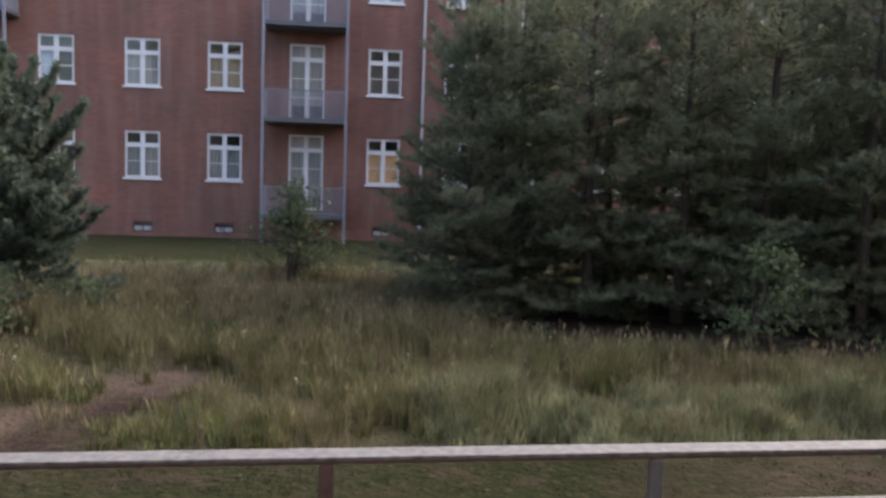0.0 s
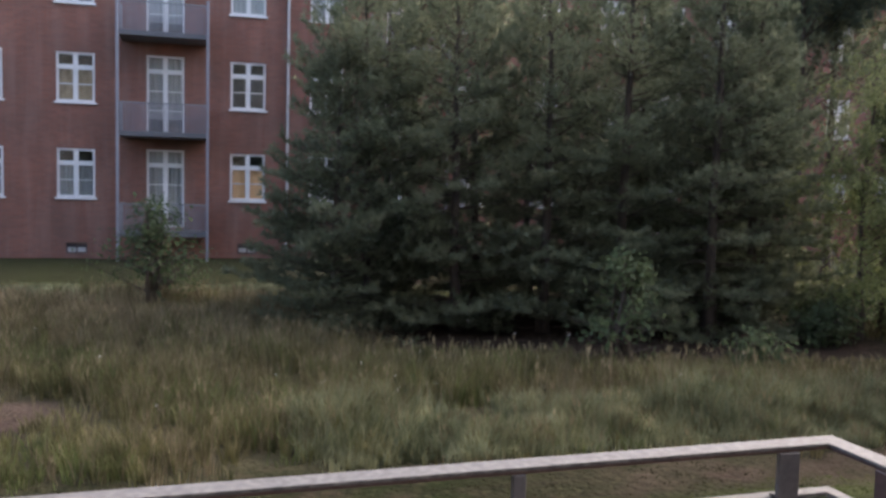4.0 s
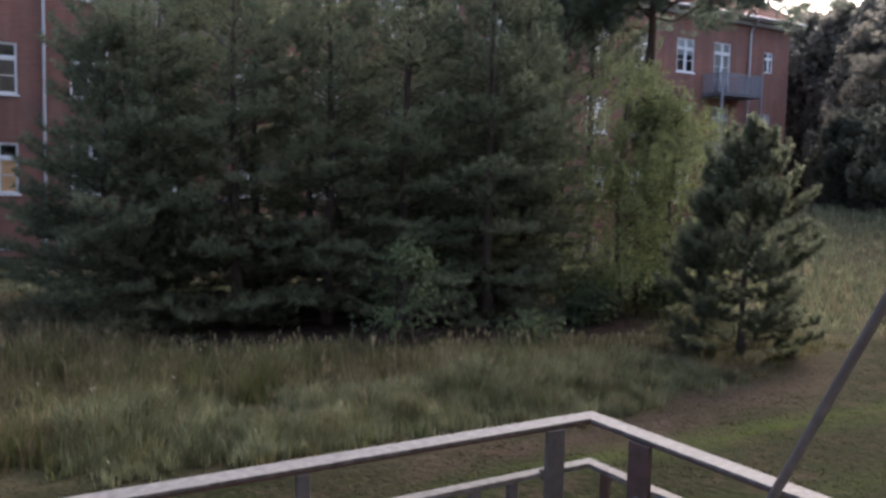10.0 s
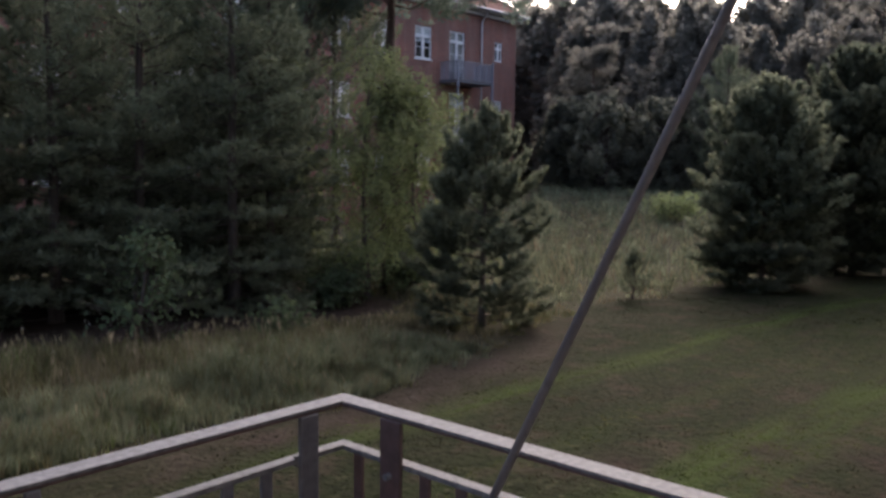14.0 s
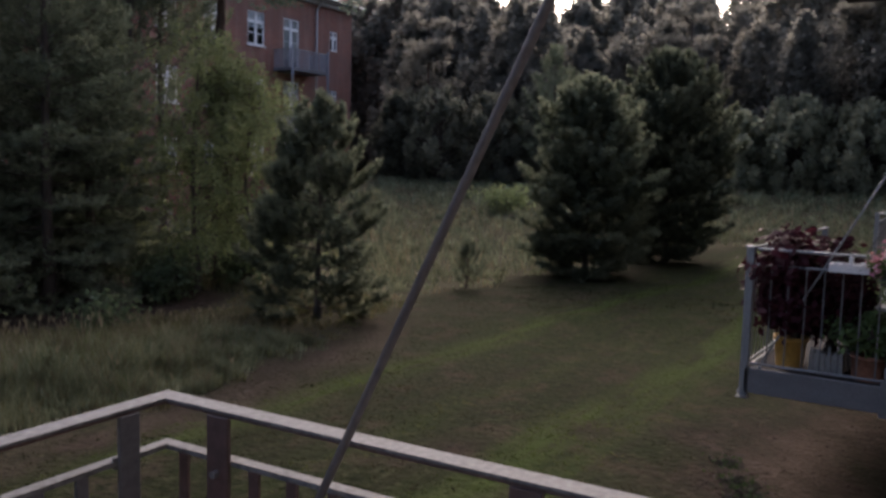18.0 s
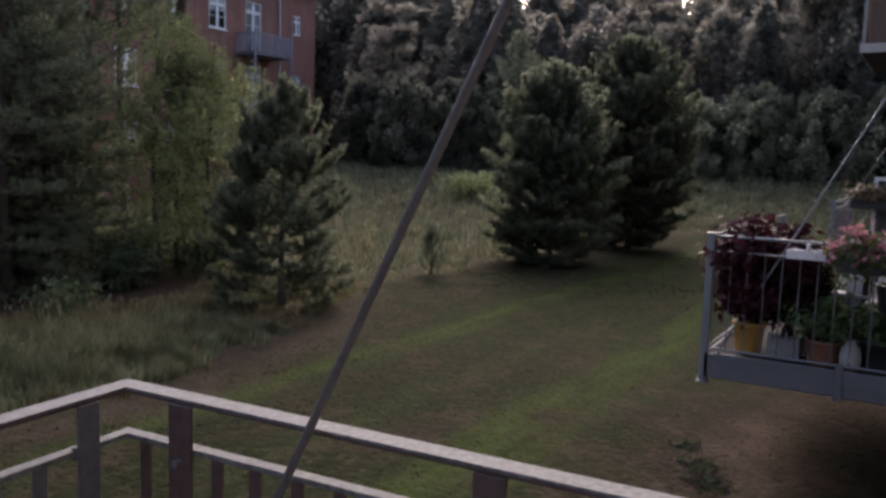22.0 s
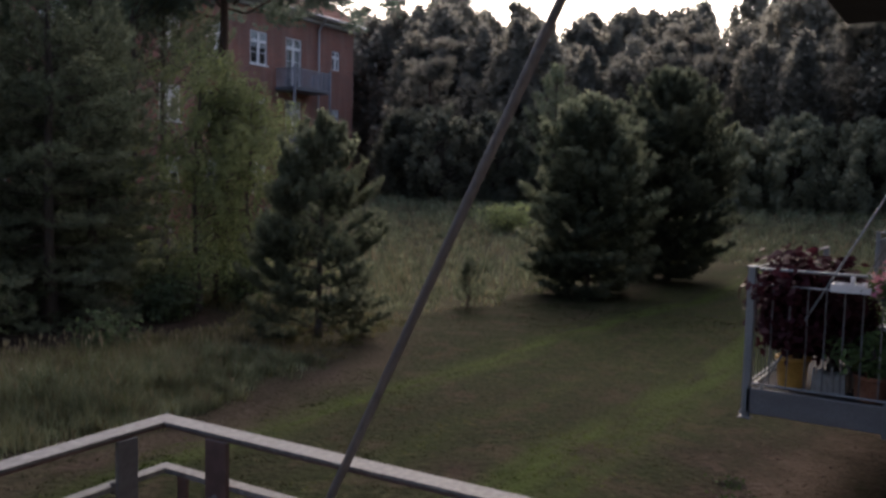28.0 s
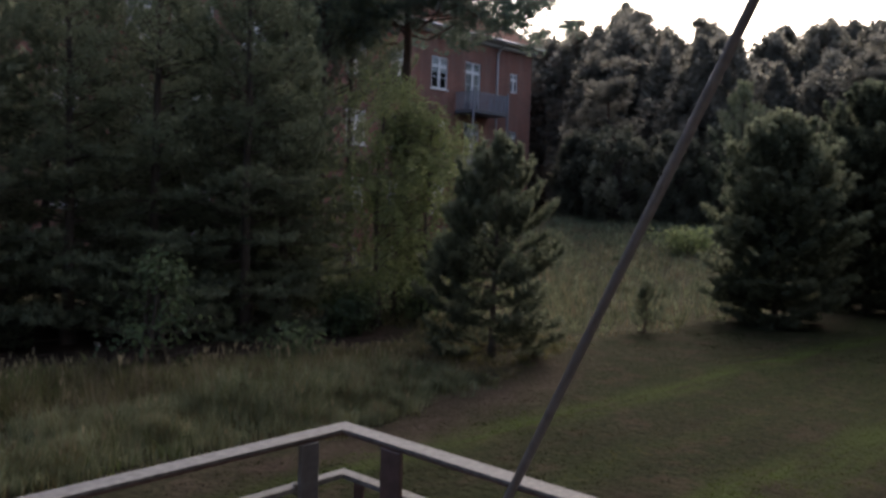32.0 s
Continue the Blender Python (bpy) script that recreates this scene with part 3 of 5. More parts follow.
def clumped(name, label, seed, h, r, mat_l, place, outline, n=70, clump=(0.6, 1.15), leaf=0.15, leaves_each=120, core=0.8, stems=1, bark=BARK, group="", category="tree"):
    """A far tree or bush: stems, limbs, and a crown of many uneven clumps covered with leaves; outline gives the reach from foot to tip."""
    rg = np.random.default_rng(seed)
    root = thing(name, label, category, pose(*place, 0, 0, rg.uniform(0, 360)), group)
    fx, fy = [q[0] for q in outline], [q[1] for q in outline]
    for st in range(stems):
        tm, (zs, cx, cy) = trunk_mesh(rg, "trunk", h * rg.uniform(0.85, 0.95), 0.010 * h + 0.02, bark, 0.3)
        put("trunk", tm, root).location = (*(rg.normal(0, 0.2 * r, 2) * (st > 0)), 0)
    f = (np.arange(n) + rg.uniform(0, 1, n)) / n
    t = np.arange(n) * 2.4 + rg.normal(0, 0.4, n)
    size = rg.uniform(0.7, 1.25, n) * (1 - 0.35 * f)
    reach = np.maximum(r * np.interp(f, fx, fy) * rg.uniform(0.55, 1.05, n) - 0.4 * clump[0], 0.05)
    c = np.stack([np.cos(t) * reach, np.sin(t) * reach, f * h], 1)
    half = np.stack([size * clump[0], size * clump[0], size * clump[1]], 1)
    c[:, 2] = np.clip(c[:, 2], half[:, 2] * 0.8, h - half[:, 2] * 0.5)
    a = np.stack([c[:, 0] * 0, c[:, 1] * 0, np.maximum(c[:, 2] - reach * 0.5, 0.1)], 1)
    v, q = sticks(a, c, np.full(n, 0.03), np.full(n, 0.012))
    tagged(put("branchwork", mesh_np("branchwork", v, q, bark, 4), root), kind="stuff")
    v, q = clump_array(rg, c, half * core)
    put("crown", mesh_np("crown", v, q, mat_l, 4, True), root)
    d = unit(rg.normal(0, 1, (n, leaves_each, 3)))
    p = (c[:, None] + d * half[:, None] * rg.uniform(core, 1.3, (n, leaves_each, 1))).reshape(-1, 3)
    p[:, 2] = np.maximum(p[:, 2], 0.02)
    v, q = leaves(rg, p, leaf, plain=True, face=unit(d.reshape(-1, 3) * np.array([0.5, 0.5, 0.2]) + unit(p * np.array([1, 1, 0]))), tumble=0.8)
    put("leaves", mesh_np("leaves", v, q, mat_l), root)
    return root


def scots_pine(name, label, seed, h, r, place, clear=0.55, group="", lean=0.0, boughs=34, pads=16, k=10, nl=0.16, nw=0.022, mat_n=None, hanging=()):
    """A tall pine: a bare ruddy stem and an open crown of crooked boughs with needle pads."""
    rg = np.random.default_rng(seed)
    root = thing(name, label, "pine tree", pose(*place, lean, 0, 0), group)
    tm, (zs, cx, cy) = trunk_mesh(rg, "trunk", h, 0.017 * h, PINEBARK, 0.5)
    put("trunk", tm, root)
    A, B, RA, P, W = [], [], [], [], []
    for b in range(boughs + len(hanging)):
        if b < len(hanging):
            z, t, L = hanging[b]
        else:
            z = h * rg.uniform(clear, 0.97)
            t, L = rg.uniform(0, 6.28), r * rg.uniform(0.45, 1.1) * (1 - 0.55 * (z / h - clear) / (1 - clear))
        p = np.array([np.interp(z, zs, cx), np.interp(z, zs, cy), z])
        for s in range(4):
            q = p + np.array([math.cos(t), math.sin(t), rg.uniform(-0.15, 0.5)]) * L / 4 + rg.normal(0, 0.08 * L, 3)
            A.append(p), B.append(q), RA.append(0.05 * (1 - s / 4.5) * h / 12)
            if s > 0:
                for _ in range(5):
                    e = q + rg.normal(0, 0.2, 3) * L * np.array([1, 1, 0.45])
                    A.append(q), B.append(e), RA.append(0.012)
                    c = e + rg.normal(0, 0.24, (pads, 3)) * np.array([1, 1, 0.5])
                    P.append(c), W.append(unit(rg.normal(0, 0.6, (pads, 3)) + np.array([0, 0, 0.8])))
            p, t = q, t + rg.normal(0, 0.35)
    v, f = sticks(np.array(A), np.array(B), np.array(RA), np.array(RA) * 0.6)
    tagged(put("branchwork", mesh_np("branchwork", v, f, PINEBARK, 4), root), kind="stuff")
    v, f = needles(rg, np.concatenate(P), np.concatenate(W), k, nl, nw, 0.9)
    put("crown", mesh_np("crown", v, f, mat_n or NEEDLE_DARK), root)
    return root


def blades(rg, x, y, z, h, w, bend=0.35, way=None):
    """Bent, tapering grass blades: five corners and three triangles each."""
    n = len(x)
    t, b = rg.uniform(0, 6.28, n), rg.uniform(0, 6.28, n) if way is None else way
    lean = bend * h * rg.uniform(0.2, 1.0, n)
    sx, sy = np.cos(t) * w / 2, np.sin(t) * w / 2
    dx, dy = np.cos(b) * lean, np.sin(b) * lean
    p = np.stack([np.stack([x - sx, y - sy, z - 0.02], 1), np.stack([x + sx, y + sy, z - 0.02], 1),
                  np.stack([x - sx * 0.7 + dx * 0.35, y - sy * 0.7 + dy * 0.35, z + h * 0.6], 1), np.stack([x + sx * 0.7 + dx * 0.35, y + sy * 0.7 + dy * 0.35, z + h * 0.6], 1),
                  np.stack([x + dx, y + dy, z + h], 1)], 1).reshape(-1, 3)
    i = np.arange(n)[:, None] * 5
    return p, np.concatenate([i + np.array([[0, 1, 3]]), i + np.array([[0, 3, 2]]), i + np.array([[2, 3, 4]])], 0)


# ---------------------------------------------------------------- ground
def sstep(a, b, x):
    t = np.clip((x - a) / (b - a), 0, 1)
    return t * t * (3 - 2 * t)


def wob(x, y, s):
    return np.sin(x * 1.3 * s + 0.7) * np.cos(y * 1.7 * s - 0.4) + 0.5 * np.sin(x * 2.9 * s + y * 2.3 * s + 1.1)


def terrain(x, y):
    x, y = np.asarray(x, float), np.asarray(y, float)
    hill = sstep(19, 36, x) * np.clip(0.18 + 0.076 * y, 0.15, 2.1) * (1 - 0.75 * sstep(25, 31, y)) 
    d = np.hypot(x, y)
    hill = hill + sstep(32, 43, x) * np.clip(1.75 - 0.076 * y, 0, 1.5)
    hill = hill + 11.0 * sstep(50, 74, d) * sstep(30, 42, x)
    return hill + 0.03 * wob(x, y, 0.5) * sstep(4, 8, np.hypot(x, y))


def lawn_edge(x):
    return 7.25 + 0.12 * np.sin(x * 1.9) + 0.10 * np.sin(x * 4.3 + 1) + sstep(6, 14, x) * 1.9 - sstep(17, 24, x) * 1.2 - sstep(24, 33, x) * 6.0


def cover_meadow(x, y):
    m = sstep(-0.25, 0.3, y - lawn_edge(x))
    back = sstep(17.5, 19.5, y) * (1 - sstep(0, 2, x))
    return m * (1 - 0.6 * back)


def canopy_edge(x):
    return np.interp(x, (0.5, 2.0, 5.3, 9.0, 12.0), (13.6, 12.6, 11.5, 11.0, 12.0))


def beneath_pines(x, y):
    """Bare needle litter beneath the dense group; its dark ground colour also holds the pines' shade."""
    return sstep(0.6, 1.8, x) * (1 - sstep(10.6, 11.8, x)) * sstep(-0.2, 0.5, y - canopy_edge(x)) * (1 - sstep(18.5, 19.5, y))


def cover_dirt_shade(x, y):
    path = np.exp(-(((x + 3.0 - 0.5 * (y - 7.9)) / 0.55) ** 2)) * sstep(6.9, 7.6, y) * (1 - sstep(9.4, 10.2, y)) * (0.8 + 0.25 * wob(x, y, 2.3))
    edge = 0.45 * np.exp(-((y - lawn_edge(x) + 0.25) / 0.38) ** 2) * sstep(4.0, 6.0, x) * (1 - sstep(9, 12, x))
    wallbed = (1 - sstep(1.75, 2.55, y + 0.25 * np.sin(x * 2.1) + 0.15 * np.sin(x * 5.3))) * sstep(4.5, 6.5, x) * (1 - sstep(11, 16, x))
    mole = sum(np.exp(-(((x - a) / 0.28) ** 2 + ((y - b) / 0.2) ** 2)) for a, b in ((7.5, 3.1), (6.16, 3.85), (4.4, 6.6)))
    # first term: litter beneath the pines, with their shade painted in
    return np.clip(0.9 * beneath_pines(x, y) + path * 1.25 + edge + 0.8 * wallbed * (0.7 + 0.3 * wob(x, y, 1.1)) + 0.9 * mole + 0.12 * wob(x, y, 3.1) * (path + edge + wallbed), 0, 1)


def cover_sand(x, y):
    """A worn sandy hollow in the meadow, a trodden way down to the lawn, and a dry strip on the bed by the house."""
    d = np.exp(-(((x + 2.55) / 0.62) ** 4 + ((y - 9.65) / 0.55) ** 4)) + np.exp(-(((x + 3.75 - 0.5 * (y - 8.3)) / 0.5) ** 2 + ((y - 8.2) / 0.8) ** 4))
    worn = 0.42 * np.exp(-((y - lawn_edge(x) + 0.55) / 0.5) ** 2) * sstep(2.0, 4.0, x) * (1 - sstep(9.5, 12.5, x))
    bed = 0.75 * np.exp(-(((x - 7.9) / 1.5) ** 4 + ((y - 1.12 - 0.12 * np.sin(x * 2.6)) / 0.34) ** 2))
    return np.clip((d + worn + bed) * (0.85 + 0.4 * wob(x, y, 3.7) + 0.25 * wob(y, x, 9.1)), 0, 1)


def cover_stripe(x, y):
    """Greener bands left by the mower, along the house."""
    v = y + 0.08 * np.sin(x * 0.7) + 0.05 * np.sin(x * 2.3)
    band = 1.3 * np.exp(-((v - 3.22) / 0.27) ** 2) + 0.5 * np.exp(-((v - 2.72) / 0.16) ** 2) + 1.2 * np.exp(-((v - 6.05 + 0.05 * np.clip(x - 13, 0, 9)) / 0.25) ** 2) + 0.3 * np.exp(-((v - 4.5) / 0.18) ** 2)
    band = np.maximum(band, 0.22 * sstep(8.5, 12.0, x) * (1 - sstep(6.3, 7.2, y)) * sstep(1.8, 2.8, y))
    far = 0.85 * sstep(17.5, 19.5, y) * (1 - sstep(4, 9, x))
    band = band * np.clip(0.9 + 0.2 * np.sin(x * 0.9 + 4.1 * np.sin(y * 2.7)) + 0.2 * np.sin(y * 17.0 + 1.3 * np.sin(x * 0.8)), 0.1, 1.3)
    return np.clip(far * (1 - cover_meadow(x, y)) + band * (1 - cover_meadow(x, y)) * sstep(2.5, 6, x) * (0.9 + 0.1 * wob(x, y, 1.7)), 0, 1)


def make_ground():
    xs = np.concatenate([-np.geomspace(2500, 22, 26), np.arange(-20, 46, 0.22), np.geomspace(48, 2500, 26)])
    ys = np.concatenate([-np.geomspace(2500, 12, 22), np.arange(-10, 32, 0.22), np.geomspace(34, 2500, 26)])
    X, Y = np.meshgrid(xs, ys)
    Z = terrain(X, Y) * np.where(np.hypot(X, Y) > 400, 0.4, 1)
    nx, ny = len(xs), len(ys)
    q = (np.arange(ny - 1)[:, None] * nx + np.arange(nx - 1)[None, :]).reshape(-1, 1)
    me = mesh_np("ground", np.stack([X, Y, Z], -1).reshape(-1, 3), q + np.array([[0, 1, nx + 1, nx]]), GROUND, 4, True)
    for name, fn in (("meadow", cover_meadow), ("dirt_shade", cover_dirt_shade), ("sand", cover_sand), ("stripe", cover_stripe)):
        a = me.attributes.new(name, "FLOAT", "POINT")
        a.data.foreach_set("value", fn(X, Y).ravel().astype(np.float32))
    tagged(put("ground", me), "uneven ground of mown lawn, rough meadow and bare soil", "ground", kind="structure")


make_ground()


# ---------------------------------------------------------------- apartment building across the meadow
def wall_with_openings(x0, x1, z0, z1, openings, depth, thick):
    """A wall whose face lies in y = 0: openings (x0, x1, z0, z1) go in to depth with their reveals, the wall closes behind at thick."""
    xs = sorted({x0, x1, *[v for o in openings for v in o[:2]]})
    zs = sorted({z0, z1, *[v for o in openings for v in o[2:]]})
    bm = bmesh.new()
    cache = {}

    def vert(x, y, z):
        k = (round(x, 4), round(y, 4), round(z, 4))
        if k not in cache:
            cache[k] = bm.verts.new(k)
        return cache[k]

    def quad(*c):
        bm.faces.new([vert(*p) for p in c])

    for a, b in zip(xs, xs[1:]):
        for c, d in zip(zs, zs[1:]):
            mx, mz = (a + b) / 2, (c + d) / 2
            if not any(o[0] < mx < o[1] and o[2] < mz < o[3] for o in openings):
                quad((a, 0, c), (b, 0, c), (b, 0, d), (a, 0, d))
    for a, b, c, d in openings:
        quad((a, 0, c), (a, depth, c), (b, depth, c), (b, 0, c))
        quad((a, 0, d), (b, 0, d), (b, depth, d), (a, depth, d))
        quad((a, 0, c), (a, 0, d), (a, depth, d), (a, depth, c))
        quad((b, 0, c), (b, depth, c), (b, depth, d), (b, 0, d))
    quad((x0, 0, z0), (x0, 0, z1), (x0, thick, z1), (x0, thick, z0))
    quad((x1, 0, z0), (x1, thick, z0), (x1, thick, z1), (x1, 0, z1))
    quad((x0, thick, z0), (x0, thick, z1), (x1, thick, z1), (x1, thick, z0))
    quad((x0, 0, z1), (x1, 0, z1), (x1, thick, z1), (x0, thick, z1))
    return bm


def window_meshes(w, h, transom, bars):
    """Frame with a mullion and a transom, glazing bars, and the panes between them."""
    f, d = 0.075, 0.07
    bm = boxes((-w / 2, -w / 2 + f, 0, d, 0, h), (w / 2 - f, w / 2, 0, d, 0, h), (-w / 2 + f, w / 2 - f, 0, d, 0, f), (-w / 2 + f, w / 2 - f, 0, d, h - f, h), bev=0.006)
    box(bm, -0.075, 0.075, -0.012, d - 0.01, f, h - f, 0.006)
    zt = h * transom
    box(bm, -w / 2 + f, -0.075, -0.008, d - 0.01, zt - 0.075, zt + 0.075, 0.006)
    box(bm, 0.075, w / 2 - f, -0.008, d - 0.01, zt - 0.075, zt + 0.075, 0.006)
    for z in bars:
        box(bm, -w / 2 + f, -0.06, 0.01, 0.04, h * z - 0.018, h * z + 0.018)
        box(bm, 0.06, w / 2 - f, 0.01, 0.04, h * z - 0.018, h * z + 0.018)
    frame_me = bpy.data.meshes.new("frame")
    bm.to_mesh(frame_me)
    bm.free()
    frame_me.materials.append(WHITE)
    panes = []
    for s in (-1, 1):
        for a, b in ((f, zt - 0.06), (zt + 0.06, h - f)):
            x0, x1 = sorted((s * 0.06, s * (w / 2 - f)))
            bm = boxes((x0, x1, 0.022, 0.03, a, b))
            me = bpy.data.meshes.new("pane")
            bm.to_mesh(me)
            bm.free()
            me.materials.append(GLASS)
            panes.append(me)
    return frame_me, panes


def curtain_mesh(w, z0, z1, material, waves=9):
    n = waves * 6
    x = np.linspace(-w / 2, w / 2, n)
    y = 0.085 + 0.02 * np.sin(np.linspace(0, waves * 6.28, n))
    v = np.concatenate([np.stack([x, y, np.full(n, z0)], 1), np.stack([x, y, np.full(n, z1)], 1)])
    return mesh_np("curtain", v, [(i, i + 1, n + i + 1, n + i) for i in range(n - 1)], material, 4, True)


building = thing("apartment_building", "long red brick apartment building with white windows and steel balconies", "building",
                 Matrix.Translation((-0.928, 29.552, 0)) @ pose(0, 0, 0, 0, 0, 1.8))
LEVELS = (2.01, 5.12, 8.30)
WIN_W, WIN_H = 1.17, 1.60
win_x = [-21.8, -19.1, -16.4, -9.98, -7.18, -4.44, 1.03, 3.71, 9.05, 11.85, 14.7, 19.6, 22.45, 25.1, 27.8, 30.55]
bal_x = [-12.47, -1.66, 6.42, 17.1, 33.1]
SMALL = [(36.2, 36.85, z + 0.45, z + 1.5) for z in LEVELS]
CELLAR = [(x - 0.33, x + 0.33, 0.16, 0.52) for x in win_x]
holes = [(x - WIN_W / 2, x + WIN_W / 2, z, z + WIN_H) for x in win_x for z in LEVELS]
doors = [(x - 0.6, x + 0.6, z - 0.95, z + WIN_H + 0.05) for x in bal_x for z in LEVELS]
part("wall", wall_with_openings(-24.0, 38.1, -0.3, 11.0, holes + doors + SMALL + CELLAR, 0.16, 11.0), BRICK, building)

win_f, win_p = window_meshes(WIN_W, WIN_H, 0.70, (0.36,))
door_f, door_p = window_meshes(1.2, WIN_H + 1.0, 0.80, (0.30, 0.55))
sill_me = bpy.data.meshes.new("sill")
_b = boxes((-WIN_W / 2 - 0.06, WIN_W / 2 + 0.06, -0.07, 0.08, -0.07, -0.003), bev=0.01)
_b.to_mesh(sill_me)
_b.free()
sill_me.materials.append(WHITE)
ROLLER = surface("white_roller_blind", (0.62, 0.60, 0.60), (0.54, 0.52, 0.53), big=1, fine=9, rough=0.9)
net_me = curtain_mesh(WIN_W, 0.0, WIN_H * 0.68, CURTAIN)
net_full = curtain_mesh(WIN_W, 0.0, WIN_H, CURTAIN, 7)
blind_me = curtain_mesh(WIN_W, 0.0, WIN_H * 0.66, BLIND, 3)
roller_me = curtain_mesh(WIN_W, WIN_H * 0.52, WIN_H, ROLLER, 2)
ROOMWALL = surface("room_wall", (0.16, 0.15, 0.145), (0.11, 0.105, 0.10), rough=0.9)


def room_mesh(w, h):
    """The dim room behind a window: back, sides, floor and ceiling."""
    bm = boxes((-w / 2 - 0.25, w / 2 + 0.25, 0.62, 0.66, -0.1, h + 0.1), (-w / 2 - 0.25, -w / 2 - 0.2, 0.09, 0.615, -0.1, h + 0.1), (w / 2 + 0.2, w / 2 + 0.25, 0.09, 0.615, -0.1, h + 0.1),
               (-w / 2 - 0.195, w / 2 + 0.195, 0.09, 0.615, -0.1, -0.06), (-w / 2 - 0.195, w / 2 + 0.195, 0.09, 0.615, h + 0.06, h + 0.1))
    me = bpy.data.meshes.new("room_interior")
    bm.to_mesh(me)
    bm.free()
    me.materials.append(ROOMWALL)
    return me


room_w, room_d, room_s = room_mesh(WIN_W, WIN_H), room_mesh(1.2, WIN_H + 1.0), room_mesh(0.65, 1.05)
tan_me = curtain_mesh(WIN_W, 0.0, WIN_H * 0.66, surface("tan_curtain", (0.42, 0.30, 0.19), (0.34, 0.24, 0.15), big=1, fine=9, rough=0.9), 5)
# half curtain coloured bluish white to paint the sky's reflection in one casement
half_me = curtain_mesh(WIN_W * 0.46, 0.0, WIN_H * 0.66, surface("sky_reflection_curtain", (0.62, 0.66, 0.78), (0.52, 0.56, 0.68), big=1, fine=9, rough=0.9), 4)
BEHIND = {(1.03, 0): "blind", (1.03, 1): "bare", (-4.44, 1): "tan", (-9.98, 1): "half", (-7.18, 1): "net", (-7.18, 0): "net", (-4.44, 0): "net", (-9.98, 0): "bare", (3.71, 0): "net", (3.71, 1): "bare"}
rgb = np.random.default_rng(5)
for x in win_x:
    for lv, z in enumerate(LEVELS):
        w = put("window", win_f, building, "white wooden casement window", pose(x, 0.035, z))
        put("sill", sill_me, w, "pale painted sill", pose(0, -0.03, 0))
        put("room_interior", room_w, w)
        for p in win_p:
            o = put("pane", p, w)
            o.visible_shadow = False
        kind = BEHIND.get((x, lv)) or ("roller" if x > 18 and rgb.uniform() < 0.8 else "net" if rgb.uniform() < 0.55 else "full" if rgb.uniform() < 0.4 else "bare")
        if kind == "blind":
            put("blind", blind_me, w, "half-drawn orange blind")
        elif kind == "tan":
            put("curtain", tan_me, w, "tan curtain")
        elif kind == "half":
            put("curtain", half_me, w, "curtain on one side, bluish white for the reflected sky", pose(-WIN_W * 0.25, 0, 0))
        elif kind == "roller":
            put("roller_blind", roller_me, w, "white roller blind half down")
        elif kind != "bare":
            put("curtain", net_me if kind == "net" else net_full, w, "pale net curtain")
for x in bal_x:
    for z in LEVELS:
        w = put("balcony_door", door_f, building, "white glazed balcony door", pose(x, 0.045, z - 0.95))
        for p in door_p:
            o = put("pane", p, w)
            o.visible_shadow = False
        put("room_interior", room_d, w)
        put("curtain", net_full, w, "pale net curtain", Matrix.Translation((0, 0, 0.5)) @ Matrix.Diagonal((1, 1, 1.25, 1)))
small_f, small_p = window_meshes(0.65, 1.05, 0.68, ())
for a, b, z0, z1 in SMALL:
    w = put("window", small_f, building, "small white window", pose((a + b) / 2, 0.04, z0))
    put("room_interior", room_s, w)
    for p in small_p:
        put("pane", p, w).visible_shadow = False
for a, b, z0, z1 in CELLAR:
    c = part("cellar_window", boxes((a, b, 0.08, 0.1, z0, z1)), DARKROOM, building, "low cellar window with a pale pane")
    part("frame", boxes((a, b, 0.055, 0.078, z1 - 0.09, z1), (a, b, 0.055, 0.078, z0, z0 + 0.05), (a, a + 0.05, 0.055, 0.078, z0 + 0.052, z1 - 0.092), (b - 0.05, b, 0.055, 0.078, z0 + 0.052, z1 - 0.092), ((a + b) / 2 - 0.02, (a + b) / 2 + 0.02, 0.055, 0.078, z0 + 0.052, z1 - 0.092)), BROWN, c)
    for q0, q1 in ((a + 0.052, (a + b) / 2 - 0.022), ((a + b) / 2 + 0.022, b - 0.052)):
        part("pane", boxes((q0, q1, 0.060, 0.066, z0 + 0.052, z0 + 0.2)), CURTAIN, c, "frosted pale pane")
part("cornice", boxes((-24.2, 38.3, -0.22, 0.12, 11.0, 11.16), (-24.35, 38.45, -0.42, 0.12, 11.163, 11.34), bev=0.03), STONE, building, "grey eaves cornice")

# hipped roof with courses of tiles
bm = bmesh.new()
rx0, rx1, ry0, ry1, rz, rh = -24.5, 38.6, -0.55, 11.5, 11.345, 5.2
vs = [bm.verts.new(c) for c in ((rx0, ry0, rz), (rx1, ry0, rz), (rx1, ry1, rz), (rx0, ry1, rz), (rx0 + 6, 5.5, rz + rh), (rx1 - 6, 5.5, rz + rh))]
for f in ((0, 1, 5, 4), (1, 2, 5), (2, 3, 4, 5), (3, 0, 4), (3, 2, 1, 0)):
    bm.faces.new([vs[i] for i in f])
roof = part("roof", bm, ROOF, building, "hipped roof of red clay tiles")
bm = bmesh.new()
for k in range(1, 22):
    f = k / 22
    y, z = ry0 + (5.5 - ry0) * f, rz + rh * f
    box(bm, rx0 + 6 * f + 0.1, rx1 - 6 * f - 0.1, y - 0.05, y + 0.1, z - 0.02, z + 0.035)
part("tile_courses", bm, ROOF, roof)
